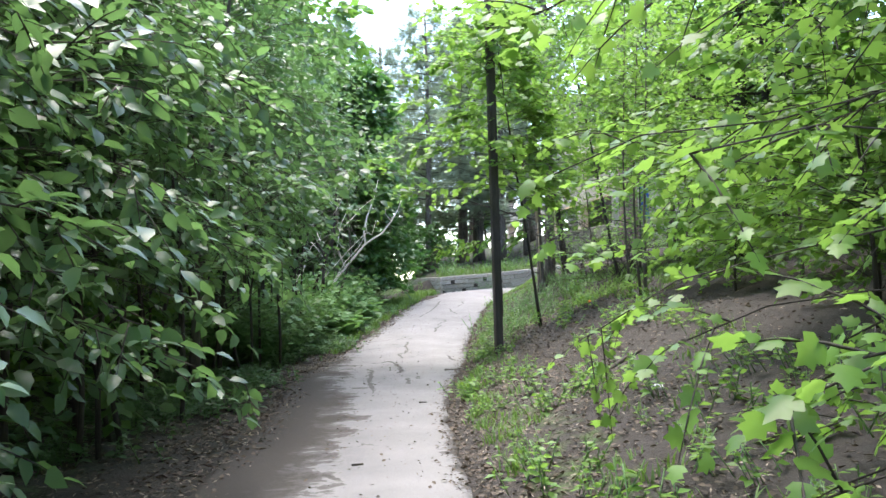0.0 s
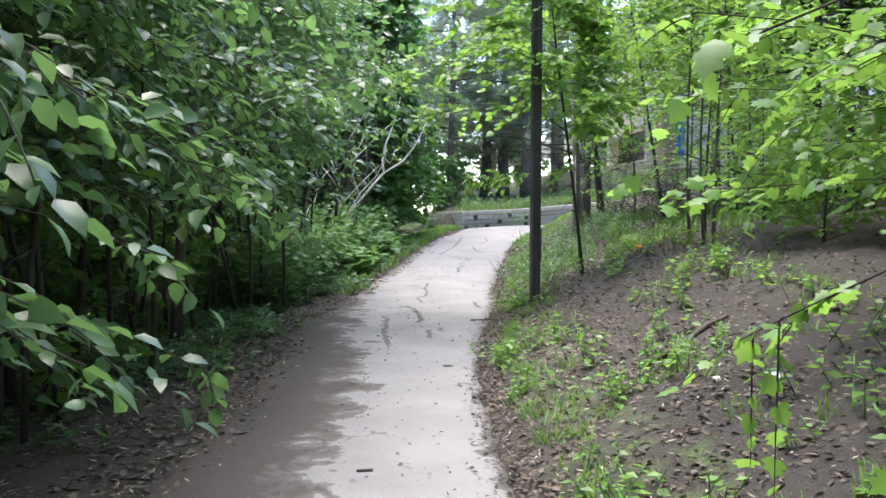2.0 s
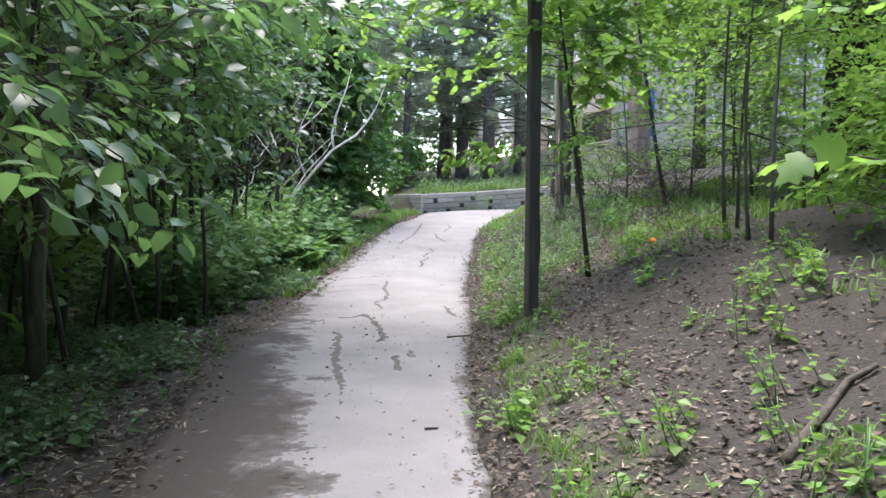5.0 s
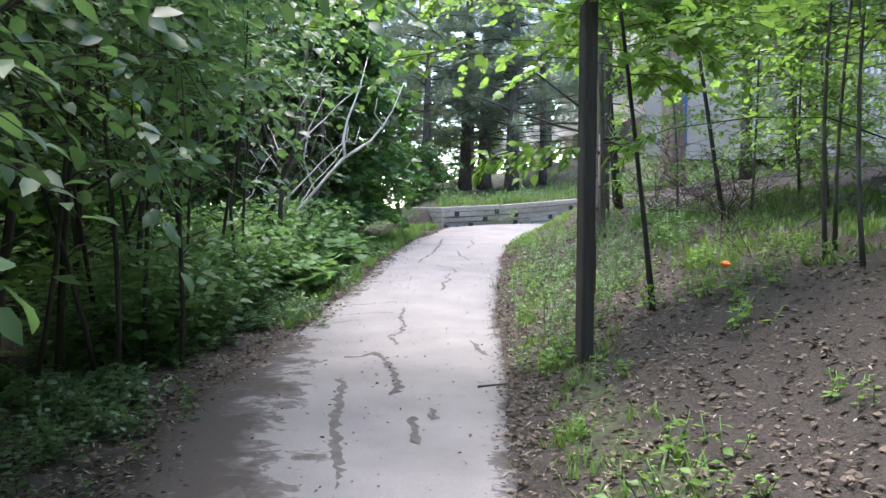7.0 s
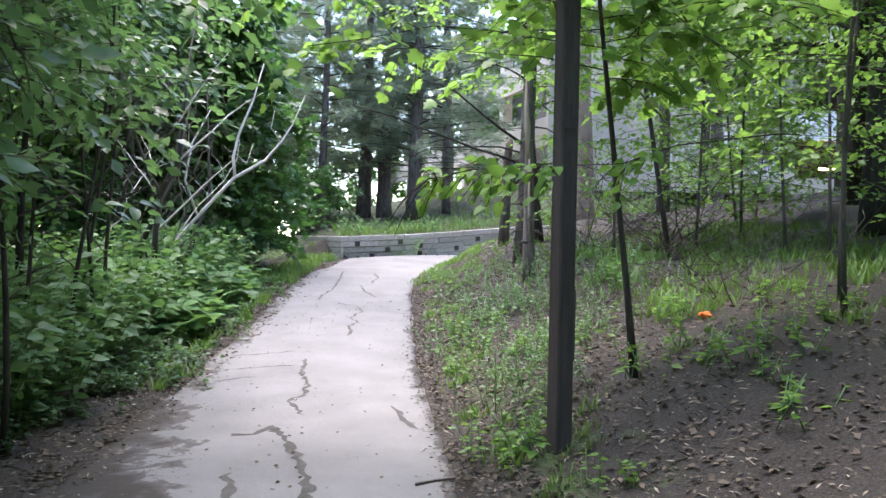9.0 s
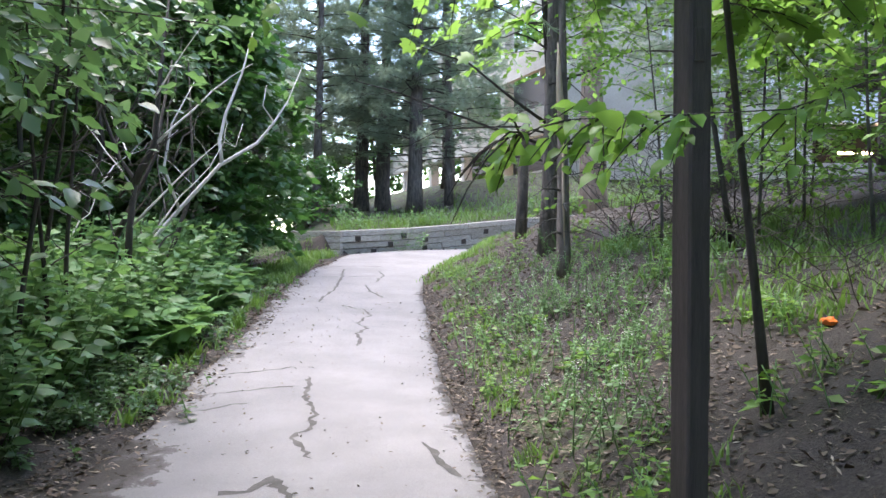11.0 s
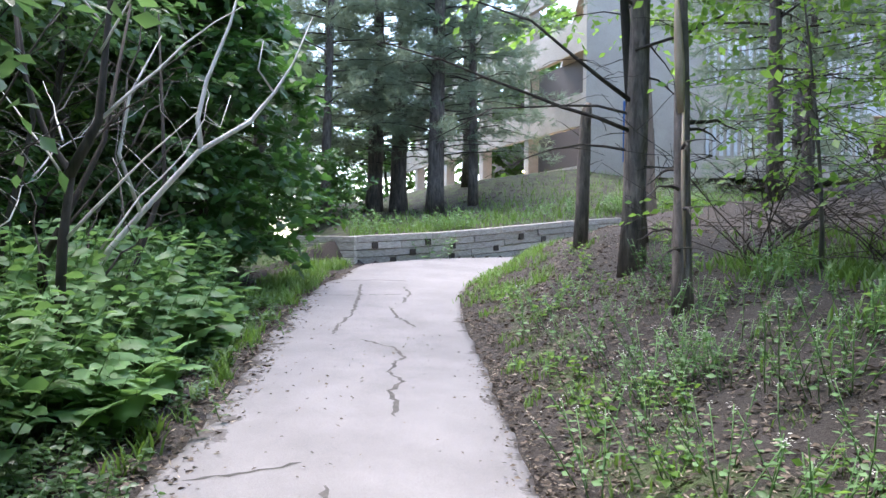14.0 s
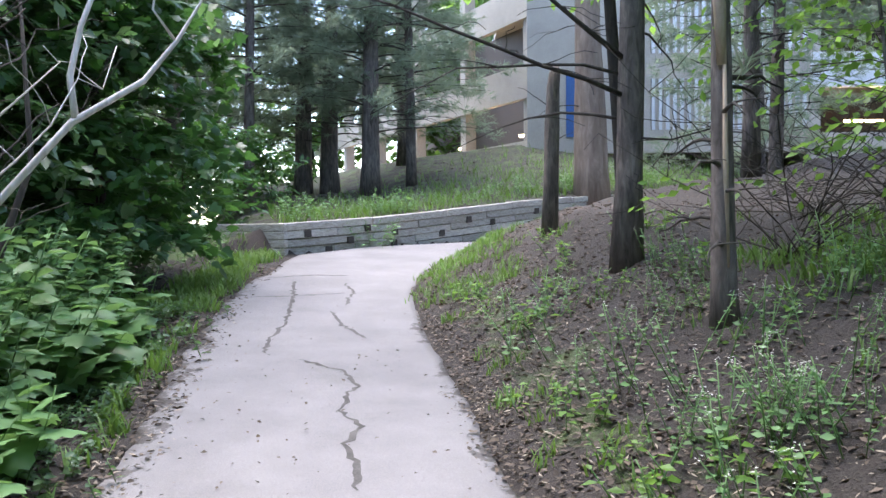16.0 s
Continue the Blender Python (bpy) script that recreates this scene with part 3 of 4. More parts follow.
def broadleaf(name, x, y, height, r, label, group="", seed=1, lean=(0, 0), crown0=0.3, spread=1.6, limbs=26, twigs=7, per=6, twig=0.45, size=0.11, shape=SIMPLE, leaf=LEAF_SHRUB, bark=BARK_GREY, bias=None, rise=0.35, droop=0.25, wob=0.06, check=True, category="tree"):
    rng = np.random.default_rng(seed)
    z = h(x, y) - 0.06
    e = root(name, (x, y, z), label, category, group)
    tl = trunk_line(rng, height, lean, wob)
    rr = [max(0.008, r * (1.25 if i == 0 else 1) * (1 - 0.85 * i / (len(tl) - 1))) for i in range(len(tl))]
    part("trunk", tubes_mesh("trunk", [(tl, rr)], bark, 10, 0.12, rng), e)
    B = []
    for i in range(limbs):
        q = crown0 + (1 - crown0) * (i + rng.random()) / limbs
        u = min(q, 0.99) * (len(tl) - 1)
        k = int(u)
        p = tl[k] + (tl[k + 1] - tl[k]) * (u - k)
        az = i * 2.4 + rng.normal(0, 0.4)
        L = spread * (0.55 + 0.6 * rng.random()) * (1.0 - 0.55 * (q - crown0) / (1 - crown0 + 1e-6))
        if bias is not None:
            f = math.cos(az - bias)
            L *= 1 + 0.55 * f
        B.append(limb(p, az, L, rise * (0.5 + rng.random()), droop, rng, max(0.006, 0.22 * rr[k])))
    P, D, U, S, T = sprays(B, rng, twigs, per, twig, size)
    off = np.array((x, y, z))
    if check:
        keep = clear(P + off)
        P, D, U, S = P[keep], D[keep], U[keep], S[keep]
        T = [t for t in T if clear(np.array(t[0]) + off).all()]
        B = [([p for p in b[0]], b[1]) for b in B if clear(np.array(b[0]) + off).all()]
    if check and y < 23:
        for b in B:
            part("limb", tubes_mesh("limb", [b], bark, 5), e)
    else:
        part("limbs", tubes_mesh("limbs", B, bark, 3), e)["kind"] = "stuff"
    if shape is not SIMPLE and y < 19:
        part("twigs", tubes_mesh("twigs", T, bark, 3), e)
    part("crown", leaves_mesh("crown", P, D, U, S, shape, leaf), e)
    return e


G1 = "shrubs along the path"
L1 = "dense shrubby tree with broad ovate green leaves overhanging the path"
# thicket along the path, leaves down to the soil near the start
for i, (x, y, ht, c0, sp) in enumerate([(-3.4, 3.4, 4.2, .1, 1.6), (-3.25, 5.4, 4.2, .14, 1.5), (-3.3, 7.3, 4.6, .26, 1.5), (-3.4, 9.0, 4.9, .32, 1.5), (-3.5, 10.8, 5.3, .34, 1.5), (-3.7, 12.4, 5.6, .34, 1.55)]):
    broadleaf("shrub_tree", x, y, ht, .045, L1, G1, 20 + i, (.05, 0), c0, sp * 1.12, 64, 12, 7, .55, .135, OVATE, LEAF_SHRUB, BARK_DARK, 0.0, .3, .42, category="shrub")
for i, (x, y, ht, c0, sp, r) in enumerate([(-3.26, 14.4, 8, .22, 1.7, .075), (-3.9, 16.6, 7.5, .25, 1.8, .05), (-3.6, 17.4, 6, .32, 1.8, .04), (-4.0, 18.8, 7.5, .3, 1.9, .05), (-3.9, 20.6, 7, .5, 1.4, .05), (-3.6, 21.9, 6, .55, 1.1, .06)]):
    broadleaf("slender_tree", x, y, ht, r, "slender grey-stemmed tree with leafy overhanging crown", G1, 40 + i, (.05, 0), c0, sp * 1.35, 50, 11, 7, .7, .14, OVATE if y < 17 else SIMPLE, LEAF_SHRUB, BARK_GREY if i == 0 else BARK_DARK, 0.0, .35, .3)
# bare understorey stems behind
rs = np.random.default_rng(77)
stem = None
for i in range(34):
    x, y = rs.uniform(-4.8, -2.5), rs.uniform(9, 24)
    if stem is None:
        stem = root("bare_sapling", (x, y, h(x, y) - 0.05), "thin dark bare understorey stem in the thicket", "sapling", "stems in the thicket")
        tl = trunk_line(rs, 5.0, (0.05, 0.03), 0.1)
        part("trunk", tubes_mesh("trunk", [(tl, [.03 - .0028 * k for k in range(9)])], BARK_DARK, 6), stem)
        for k in (2, 3, 3, 4, 5, 6):
            part("limb", tubes_mesh("limb", [limb(tl[k], rs.uniform(0, 6), rs.uniform(.5, 1.2), .6, .1, rs, .01)], BARK_DARK, 4), stem)
    else:
        copy_thing(stem, pose(x, y, h(x, y) - 0.05, rs.normal(0, 5), rs.normal(0, 6), rs.uniform(0, 360)))
# further back on that side
for i, (x, y, ht) in enumerate([(-6.0, 6, 7), (-6.5, 11, 7.5), (-6.4, 16, 7.5), (-7.2, 21, 7), (-7.5, 26, 7)]):
    broadleaf("back_tree", x, y, ht, .1, "tall leafy tree deep in the thicket", G1, 60 + i, (.02, 0), .04, 3.2, 80, 16, 8, 1.0, .22, SIMPLE, LEAF_FAR, BARK_DARK, None, .35, .25)

# pale dead branch and dark stems of an old sumac
sm = root("old_sumac", (-2.6, 25.4, h(-2.6, 25.4) - 0.05), "old sumac with dark stems and bare pale dead branches", "tree")
LOC = np.array((-2.6, 25.4, h(-2.6, 25.4) - 0.05))


def world_line(pts):
    return [np.array(p) - LOC for p in pts]


part("dead_branch", tubes_mesh("dead_branch", [(world_line([(-2.6, 25.5, 1.2), (-2.3, 25.5, 1.75), (-1.95, 25.5, 2.17), (-1.45, 25.5, 2.75), (-.93, 25.5, 3.08), (-.68, 25.5, 3.4), (-.5, 25.5, 3.7), (-.3, 25.5, 4.2)]), [.034, .032, .03, .028, .024, .017, .01, .004]),
     (world_line([(-1.42, 25.5, 2.78), (-1.46, 25.55, 3.1), (-1.38, 25.6, 3.5), (-1.15, 25.6, 4.1), (-1.0, 25.6, 4.7)]), [.03, .026, .022, .016, .006]),
     (world_line([(-.7, 25.5, 3.4), (-.85, 25.4, 3.6), (-.8, 25.4, 3.9)]), [.012, .009, .004]), (world_line([(-2.0, 25.5, 2.1), (-2.2, 25.4, 2.7), (-2.1, 25.4, 3.3), (-1.8, 25.4, 3.9)]), [.022, .02, .014, .005])], BARK_PALE, 7), sm, "bare bleached branch")
for i, ln in enumerate([[(-2.55, 24.5, .3), (-2.5, 24.5, 1.8), (-2.43, 24.5, 2.43), (-2.62, 24.5, 2.7), (-2.87, 24.5, 3.4), (-3.0, 24.6, 4.6)], [(-2.45, 24.5, 2.4), (-2.2, 24.5, 2.9), (-2.12, 24.5, 3.9), (-2.0, 24.6, 5.2)], [(-2.9, 25.2, .3), (-2.8, 25, 1.6), (-2.3, 25.2, 2.8), (-2.1, 25.4, 4.2)], [(-3.3, 25.8, .3), (-3.4, 25.7, 1.7), (-3.0, 25.4, 3.0), (-3.2, 25.2, 4.6)], [(-2.7, 26, .3), (-2.2, 26.2, 1.5), (-1.9, 26.4, 2.5), (-2.0, 26.5, 4.4)]]):
    part("stem", tubes_mesh("stem", [(world_line(ln), [.055 - .045 * k / (len(ln) - 1) for k in range(len(ln))])], BARK_DARK, 8, .15, rs), sm)
    if i < 2:
        p = np.array(ln[1]) - LOC
        part("bleached_limb", tubes_mesh("bleached_limb", [limb(p, rs.uniform(-.6, 1.2), 1.2, 1.1, .1, rs, .02), limb(p + (0, 0, .6), rs.uniform(0, 6), .9, 1.2, .1, rs, .014), limb(p + (0, 0, .9), rs.uniform(0, 6), .8, .9, .1, rs, .012)], BARK_PALE, 5), sm, "thin pale dead limb")
rt = np.random.default_rng(88)
for i in range(20):
    p = np.array((rt.uniform(-3.4, -1.9), rt.uniform(24.3, 26.3), rt.uniform(1.3, 3.0))) - LOC
    b = limb(p, rt.uniform(-.8, 2.2), rt.uniform(.7, 1.5), rt.uniform(.6, 1.8), .2, rt, .014, 8, .06)
    tw = [b] + [limb(b[0][k], rt.uniform(0, 6.28), rt.uniform(.25, .6), rt.uniform(.2, 1.2), .1, rt, .005, 5, .08) for k in (2, 3, 4, 5, 6)]
    part("dead_limb", tubes_mesh("dead_limb", tw, BARK_PALE if i % 7 == 0 else BARK_DARK if i % 2 else BARK_GREY, 4), sm)
broadleaf("leafy_tree", -4.6, 27.6, 8, .06, "leafy tree over the old sumac", "", 81, (.03, 0), .42, 2.6, 60, 13, 7, .8, .15, SIMPLE, LEAF_SHRUB, BARK_DARK, 0.0)
broadleaf("leafy_tree", -4.2, 29.5, 9, .07, "leafy tree behind the dark maple", "", 82, (.03, 0), .15, 2.8, 70, 14, 8, .8, .18, SIMPLE, LEAF_SHRUB, BARK_DARK, None)
# dark maple that hangs over the bend
broadleaf("dark_maple", -2.0, 32.0, 8.5, .09, "dark green maple with low hanging crown at the bend", "", 90, (.03, 0), .1, 2.4, 90, 18, 7, .7, .2, MAPLE, LEAF_DARK, BARK_DARK, None, .25, .35)
broadleaf("dark_maple", -4.0, 35.5, 9, .09, "dark green maple behind the bend", "", 91, (.0, 0), .05, 3.2, 80, 16, 8, .9, .22, SIMPLE, LEAF_DARK, BARK_DARK, None, .25, .35)

# maples on the bank
LM = "young maple with bright green lobed leaves"
broadleaf("maple", 3.5, 5.4, 5.5, .05, LM + " reaching over the path", "maples", 101, (-.03, 0), .02, 2.25, 84, 12, 7, .6, .09, MAPLE, LEAF_MAPLE, BARK_DARK, math.pi, .15, .25)
broadleaf("maple", 3.4, 4.4, 2.4, .025, LM + " low on the bank", "maples", 105, (-.05, 0), .02, 1.75, 46, 11, 7, .5, .085, MAPLE, LEAF_MAPLE, BARK_DARK, math.pi, .1, .2)
broadleaf("maple", 4.4, 9.8, 3.0, .03, LM + " on the bank", "maples", 102, (-.04, 0), .25, 2.1, 44, 9, 7, .55, .13, MAPLE, LEAF_MAPLE, BARK_DARK, math.pi, .25, .2)
broadleaf("maple", 2.28, 17.5, 6.0, .03, LM + " beside the timber post", "maples", 103, (-.07, .03), .40, 1.9, 60, 11, 7, .55, .125, MAPLE, LEAF_MAPLE, BARK_DARK, math.pi, .25, .15)
broadleaf("maple", 5.0, 22.8, 7.5, .04, LM + " with high crown", "maples", 104, (-.22, .0), .48, 2.4, 60, 12, 7, .7, .15, SIMPLE, LEAF_MAPLE, BARK_DARK, math.pi, .25, .15)
for i, (x, y, ht, c0) in enumerate([(3.75, 15.6, 5.5, .4), (3.9, 17.2, 5.5, .35), (4.35, 17.9, 6, .35), (3.9, 16.5, 4.5, .4), (5.4, 13.5, 6, .25), (6.4, 16.5, 7, .15), (6.0, 20.5, 6, .12), (5.7, 23.4, 6.5, .1), (6.9, 24.2, 7, .1), (6.3, 21.9, 6, .1), (7.6, 25.6, 7, .1), (5.6, 18.6, 5, .12), (4.6, 24.0, 4, .12)]):
    broadleaf("sapling", x, y, ht, .024, "thin sapling with sparse fresh green leaves on the bank", "saplings on the bank", 120 + i, (-.02, 0), c0, 1.9, 36, 8, 6, .65, .1, SIMPLE, LEAF_MAPLE, BARK_GREY, None, .3, .15, category="sapling")
# leafy branch crossing in front of the post
br = root("overhanging_branch", (5.2, 17.0, h(5.2, 17.0) - 0.05), "slim sapling with a long level leafy branch", "sapling")
o3 = np.array(br.location)
main = [np.array(p) - o3 for p in ((5.2, 17.0, h(5.2, 17.0) - .05), (5.0, 16.95, 1.8), (4.5, 16.8, 2.25), (3.6, 16.6, 2.5), (2.82, 16.4, 2.47), (2.08, 16.4, 2.36), (1.69, 16.4, 2.22), (1.1, 16.45, 2.18), (.66, 16.4, 2.14), (.36, 16.4, 2.04))]
part("stem", tubes_mesh("stem", [(main, [.014, .012, .01, .008, .006, .0045, .0035, .003, .0025, .0015])], BARK_DARK, 6), br)
rb = np.random.default_rng(140)
P, D, U, S, T = sprays([(main[4:], None), (main[6:], None)], rb, 15, 6, .3, .1, .7, .6, 0.2)
kp = clear(P + o3)
part("leaves", leaves_mesh("leaves", P[kp], D[kp], U[kp], S[kp], (OVATE[0] * (1, 1.2, 1.8), OVATE[1]), LEAF_MAPLE), br)
part("twigs", tubes_mesh("twigs", T, BARK_DARK, 3), br)

# large trunks on the bank; the last three are unseen, added to cast shade
for i, (x, y, r, ht) in enumerate([(7.8, 22, .24, 13), (9.0, 22.6, .2, 13), (11, 27, .2, 13), (12.5, 19, .2, 12), (5.6, 8.6, .2, 12), (5.0, 3.6, .2, 12), (-5.8, 2.0, .2, 12)]):
    broadleaf("bank_or_shade_tree", x, y, ht, r, "tall dark-barked tree on the bank, or unseen tree added for shade", "tall trees on the bank", 150 + i, (0, 0), .2 if y > 15 else .44, 3.8 if y > 15 else 6.0, 80, 16, 8, 1.1, .22, SIMPLE, LEAF_FAR, BARK_DARK, None, .3, .2)


# ---- pines ----
def pine(name, x, y, height, r, label, seed, bare=0.35, nb=34, tufts=9, reach=2.4, bark=BARK_PINE, lean=(0, 0), dead=10, group="pines"):
    rng = np.random.default_rng(seed)
    z = h(x, y) - 0.08
    e = root(name, (x, y, z), label, "pine tree", group)
    tl = trunk_line(rng, height, lean, 0.015, 12)
    rr = [max(.02, r * (1.18 if i == 0 else 1) * (1 - .72 * i / 11)) for i in range(12)]
    part("trunk", tubes_mesh("trunk", [(tl, rr)], bark, 12, .16, rng), e)
    D0 = []
    for i in range(dead):
        q = .12 + bare * (i + .5) / dead
        p = tl[0] + np.array((lean[0], lean[1], 1)) * height * q
        D0.append(limb(p, rng.uniform(0, 6.28), rng.uniform(.6, 1.0) * reach, .3, .45, rng, .022, 7))
        a = D0[-1][0][3]
        D0.append(limb(a, rng.uniform(0, 6.28), .5 * reach * rng.uniform(.4, .8), .2, .2, rng, .009, 4))
    if D0:
        for b in range(0, len(D0), 2):
            part("dead_limb", tubes_mesh("dead_limb", D0[b:b + 2], BARK_DARK, 5), e, "bare dark drooping dead limb")
    B, P, DD = [], [], []
    for i in range(nb):
        q = bare + (1 - bare) * (i + rng.random()) / nb
        p = np.array((lean[0] * height * q, lean[1] * height * q, height * q))
        L = reach * (1.15 - .8 * (q - bare) / (1 - bare)) * rng.uniform(.7, 1.1)
        b = limb(p, i * 2.4 + rng.normal(0, .3), L, .22, .2, rng, .03, 6)
        B.append(b)
        pts = np.array(b[0])
        for k in range(tufts):
            s = rng.uniform(.3, 1) * 4.99
            c = pts[int(s)] + (pts[int(s) + 1] - pts[int(s)]) * (s - int(s)) + rng.normal(0, .16, 3)
            ax = unit(pts[-1] - pts[0] + rng.normal(0, .6, 3))
            for m in range(20):
                P.append(c + ax * rng.uniform(0, .22))
                DD.append(ax * .7 + rng.normal(0, .6, 3))
    part("limbs", tubes_mesh("limbs", B, BARK_DARK, 5), e)["kind"] = "stuff"
    P, DD = np.array(P), np.array(DD)
    part("needles", leaves_mesh("needles", P, DD, rng.normal(size=P.shape), rng.uniform(.16, .32, len(P)), SPIKE, NEEDLE), e)
    return e


SPIKE = (np.array([(0, .045, 0), (0, -.045, 0), (1, 0, 0)]), np.array([(0, 1, 2)]))
LP = "tall pine with scaly grey-brown bark and bare lower limbs"
pn = pine("pine", 3.95, 27.15, 12, .165, LP, 201, .36, 44, 30, 2.8, dead=9)
o4 = np.array(pn.location)
for ln, r in (([(3.9, 27.1, 3.35), (3.4, 27, 3.5), (2.9, 27, 3.62), (2.5, 27, 3.76), (1.9, 27, 3.95), (1.34, 27, 4.15), (.6, 26.9, 4.3)], .032), ([(3.9, 27.1, 3.75), (3.45, 27, 4.0), (3.1, 27, 4.25), (2.5, 27, 4.7), (1.8, 27, 4.9)], .035), ([(3.9, 27, 4.4), (4.5, 26.8, 4.6), (5.1, 26.6, 4.9)], .025), ([(3.9, 27.1, 2.9), (4.3, 26.8, 2.85), (4.8, 26.6, 3.0)], .016)):
    lines = [([np.array(p) - o4 for p in ln], [r * (1 - .85 * k / len(ln)) for k in range(len(ln))])]
    rl = np.random.default_rng(int(r * 1e4))
    for p in lines[0][0][1:]:
        for _ in range(3):
            lines.append(limb(p, rl.uniform(0, 6.28), rl.uniform(.3, .8), rl.uniform(-.2, .5), .2, rl, .007, 5, .05))
    part("dead_limb", tubes_mesh("dead_limb", lines, BARK_DARK, 5), pn, "long bare dead limb")
pA = pine("pine", 9.3, 32.6, 13, .17, LP, 202, .26, 50, 34, 2.7, dead=8)
copy_thing(pA, pose(11.7, 35.2, h(11.7, 35.2) - .08, 0, 0, 100))
pC = pine("pine", 4.15, 44.3, 13, .3, LP, 203, .15, 66, 36, 3.5, dead=8)
pD = pine("pine", 9.8, 40.7, 14, .5, "broad tan-barked pine trunk on the grassy bank", 204, .5, 40, 26, 3.0, BARK_TAN, dead=3)
for i, (x, y) in enumerate([(5.5, 44.6), (3.2, 46.6), (2.4, 47.2), (0.5, 44), (-1.6, 47), (6.5, 50), (1, 53), (-4, 43), (-5, 50), (3.5, 58), (-2, 56), (15, 40.5), (13.5, 31)]):
    copy_thing(pC if i % 3 else pA, pose(x, y, h(x, y) - .08, 0, 0, 47 * i))
# snapped pine with split pale wood
pb = pine("snapped_pine", 3.28, 24.25, 4.6, .105, "dead snapped pine with split pale wood at the break", 210, .3, 2, 1, .8, BARK_PINE, (-.02, 0), 7, "")
part("splinter", tubes_mesh("splinter", [([(-.07, -.06, 2.0), (-.1, -.07, 2.5), (-.12, -.06, 2.9), (-.13, -.04, 3.3)], [.035, .05, .035, .006]), ([(-.03, -.085, .5), (-.05, -.08, 1.2), (-.06, -.075, 2.2)], [.012, .022, .012])], WOOD_SPLIT, 6), pb, "pale split heartwood")
sn = root("snag", (4.4, 30.5, h(4.4, 30.5) - .06), "bare broken tree snag beside the path bend", "dead tree")
part("trunk", tubes_mesh("trunk", [([(0, 0, 0), (.02, 0, .8), (.05, 0, 1.6), (.06, 0, 2.2), (.09, 0, 2.4), (.13, .02, 2.52)], [.13, .115, .11, .1, .085, .05])], BARK_PINE, 10, .2, rs), sn)
part("limbs", tubes_mesh("limbs", [limb(np.array((.04, 0, 1.9)), 2.6, .5, .8, .1, rs, .015), limb(np.array((.05, 0, 1.4)), .3, .4, .5, .1, rs, .012)], BARK_DARK, 4), sn)
ml = broadleaf("dark_maple", 4.7, 28.6, 9, .1, "tall dark-stemmed maple beside the pine", "", 211, (-.05, 0), .36, 2.6, 50, 12, 7, .7, .15, SIMPLE, LEAF_MAPLE, BARK_DARK, math.pi)


# ---- bare brushwood ----
def brush(x, y, seed, ht=1.6, n=16, thick=.011):
    rng = np.random.default_rng(seed)
    e = root("bare_bush", (x, y, h(x, y) - .04), "tangled leafless bush of dark twigs on the bank", "bush", "bare bushes")
    ln = []
    for i in range(n):
        b = limb(np.array((rng.normal(0, .12), rng.normal(0, .12), 0)), rng.uniform(0, 6.28), ht * rng.uniform(.6, 1.1), rng.uniform(.4, 1.3), .3, rng, thick, 8, .07)
        ln.append(b)
        for k in (2, 3, 4, 5):
            ln.append(limb(b[0][k], rng.uniform(0, 6.28), ht * rng.uniform(.2, .5), rng.uniform(.1, .9), .1, rng, .005, 5, .08))
    for b in range(0, len(ln), 5):
        part("stem", tubes_mesh("stem", ln[b:b + 5], BARK_DARK, 4), e)
    return e


for i, (x, y, ht) in enumerate([(4.3, 20.6, 1.7), (4.9, 22.2, 1.7), (4.6, 25.2, 1.8), (5.6, 24.2, 2.0), (3.9, 18.9, 1.3), (5.9, 26.5, 1.9)]):
    brush(x, y, 300 + i, ht, 16 if y > 24 else 7, .011 if y > 24 else .006)

# leafy bushes on the bank crest
for i, (x, y, ht) in enumerate([(5.2, 11.2, 2.2), (5.0, 15.0, 1.6), (6.6, 13.2, 3.0), (7.2, 18.4, 2.6), (6.4, 8.6, 3.2), (8.2, 26, 2.4), (9.5, 18, 3), (11, 23.5, 3), (13, 28, 3)]):
    broadleaf("leafy_bush", x, y, ht, .02, "leafy green bush on the bank crest", "bushes on the bank", 400 + i, (0, 0), .04, 1.5, 40, 9, 7, .5, .12, SIMPLE, LEAF_MAPLE if i % 2 else LEAF_FAR, BARK_DARK, None, .5, .2, category="bush")

# dark undergrowth that closes the thicket and the view past the bend
for i, (x, y, ht) in enumerate([(-1.2, 38.2, 2.6), (-2.8, 39.8, 3), (0.2, 41.5, 2.2), (-4.2, 37.6, 3), (-1.0, 46, 3), (1.5, 49, 2.6), (-5.4, 13.5, 2.4), (-5.8, 17.5, 2.4), (-5.2, 21.5, 2.2), (-5.6, 24.6, 2.2), (-4.8, 28.4, 2.2), (-5.0, 9.5, 2.4), (-3.4, 33.4, 2.0), (-7.2, 12, 2.6), (-7.3, 15.5, 2.6), (-7.2, 19, 2.6), (-7.2, 22.5, 2.6), (-6.8, 26, 2.6), (-6.6, 29.5, 2.6), (-5.8, 32.5, 2.6), (-6.0, 36, 2.8), (-6.2, 41, 3), (-3.2, 44, 3), (-2.6, 51, 3)]):
    broadleaf("undergrowth_bush", x, y, ht, .02, "dark leafy undergrowth bush in the thicket", "undergrowth bushes", 440 + i, (0, 0), .03, 1.7, 40, 10, 7, .55, .16, SIMPLE, LEAF_DARK, BARK_DARK, None, .5, .2, category="bush")


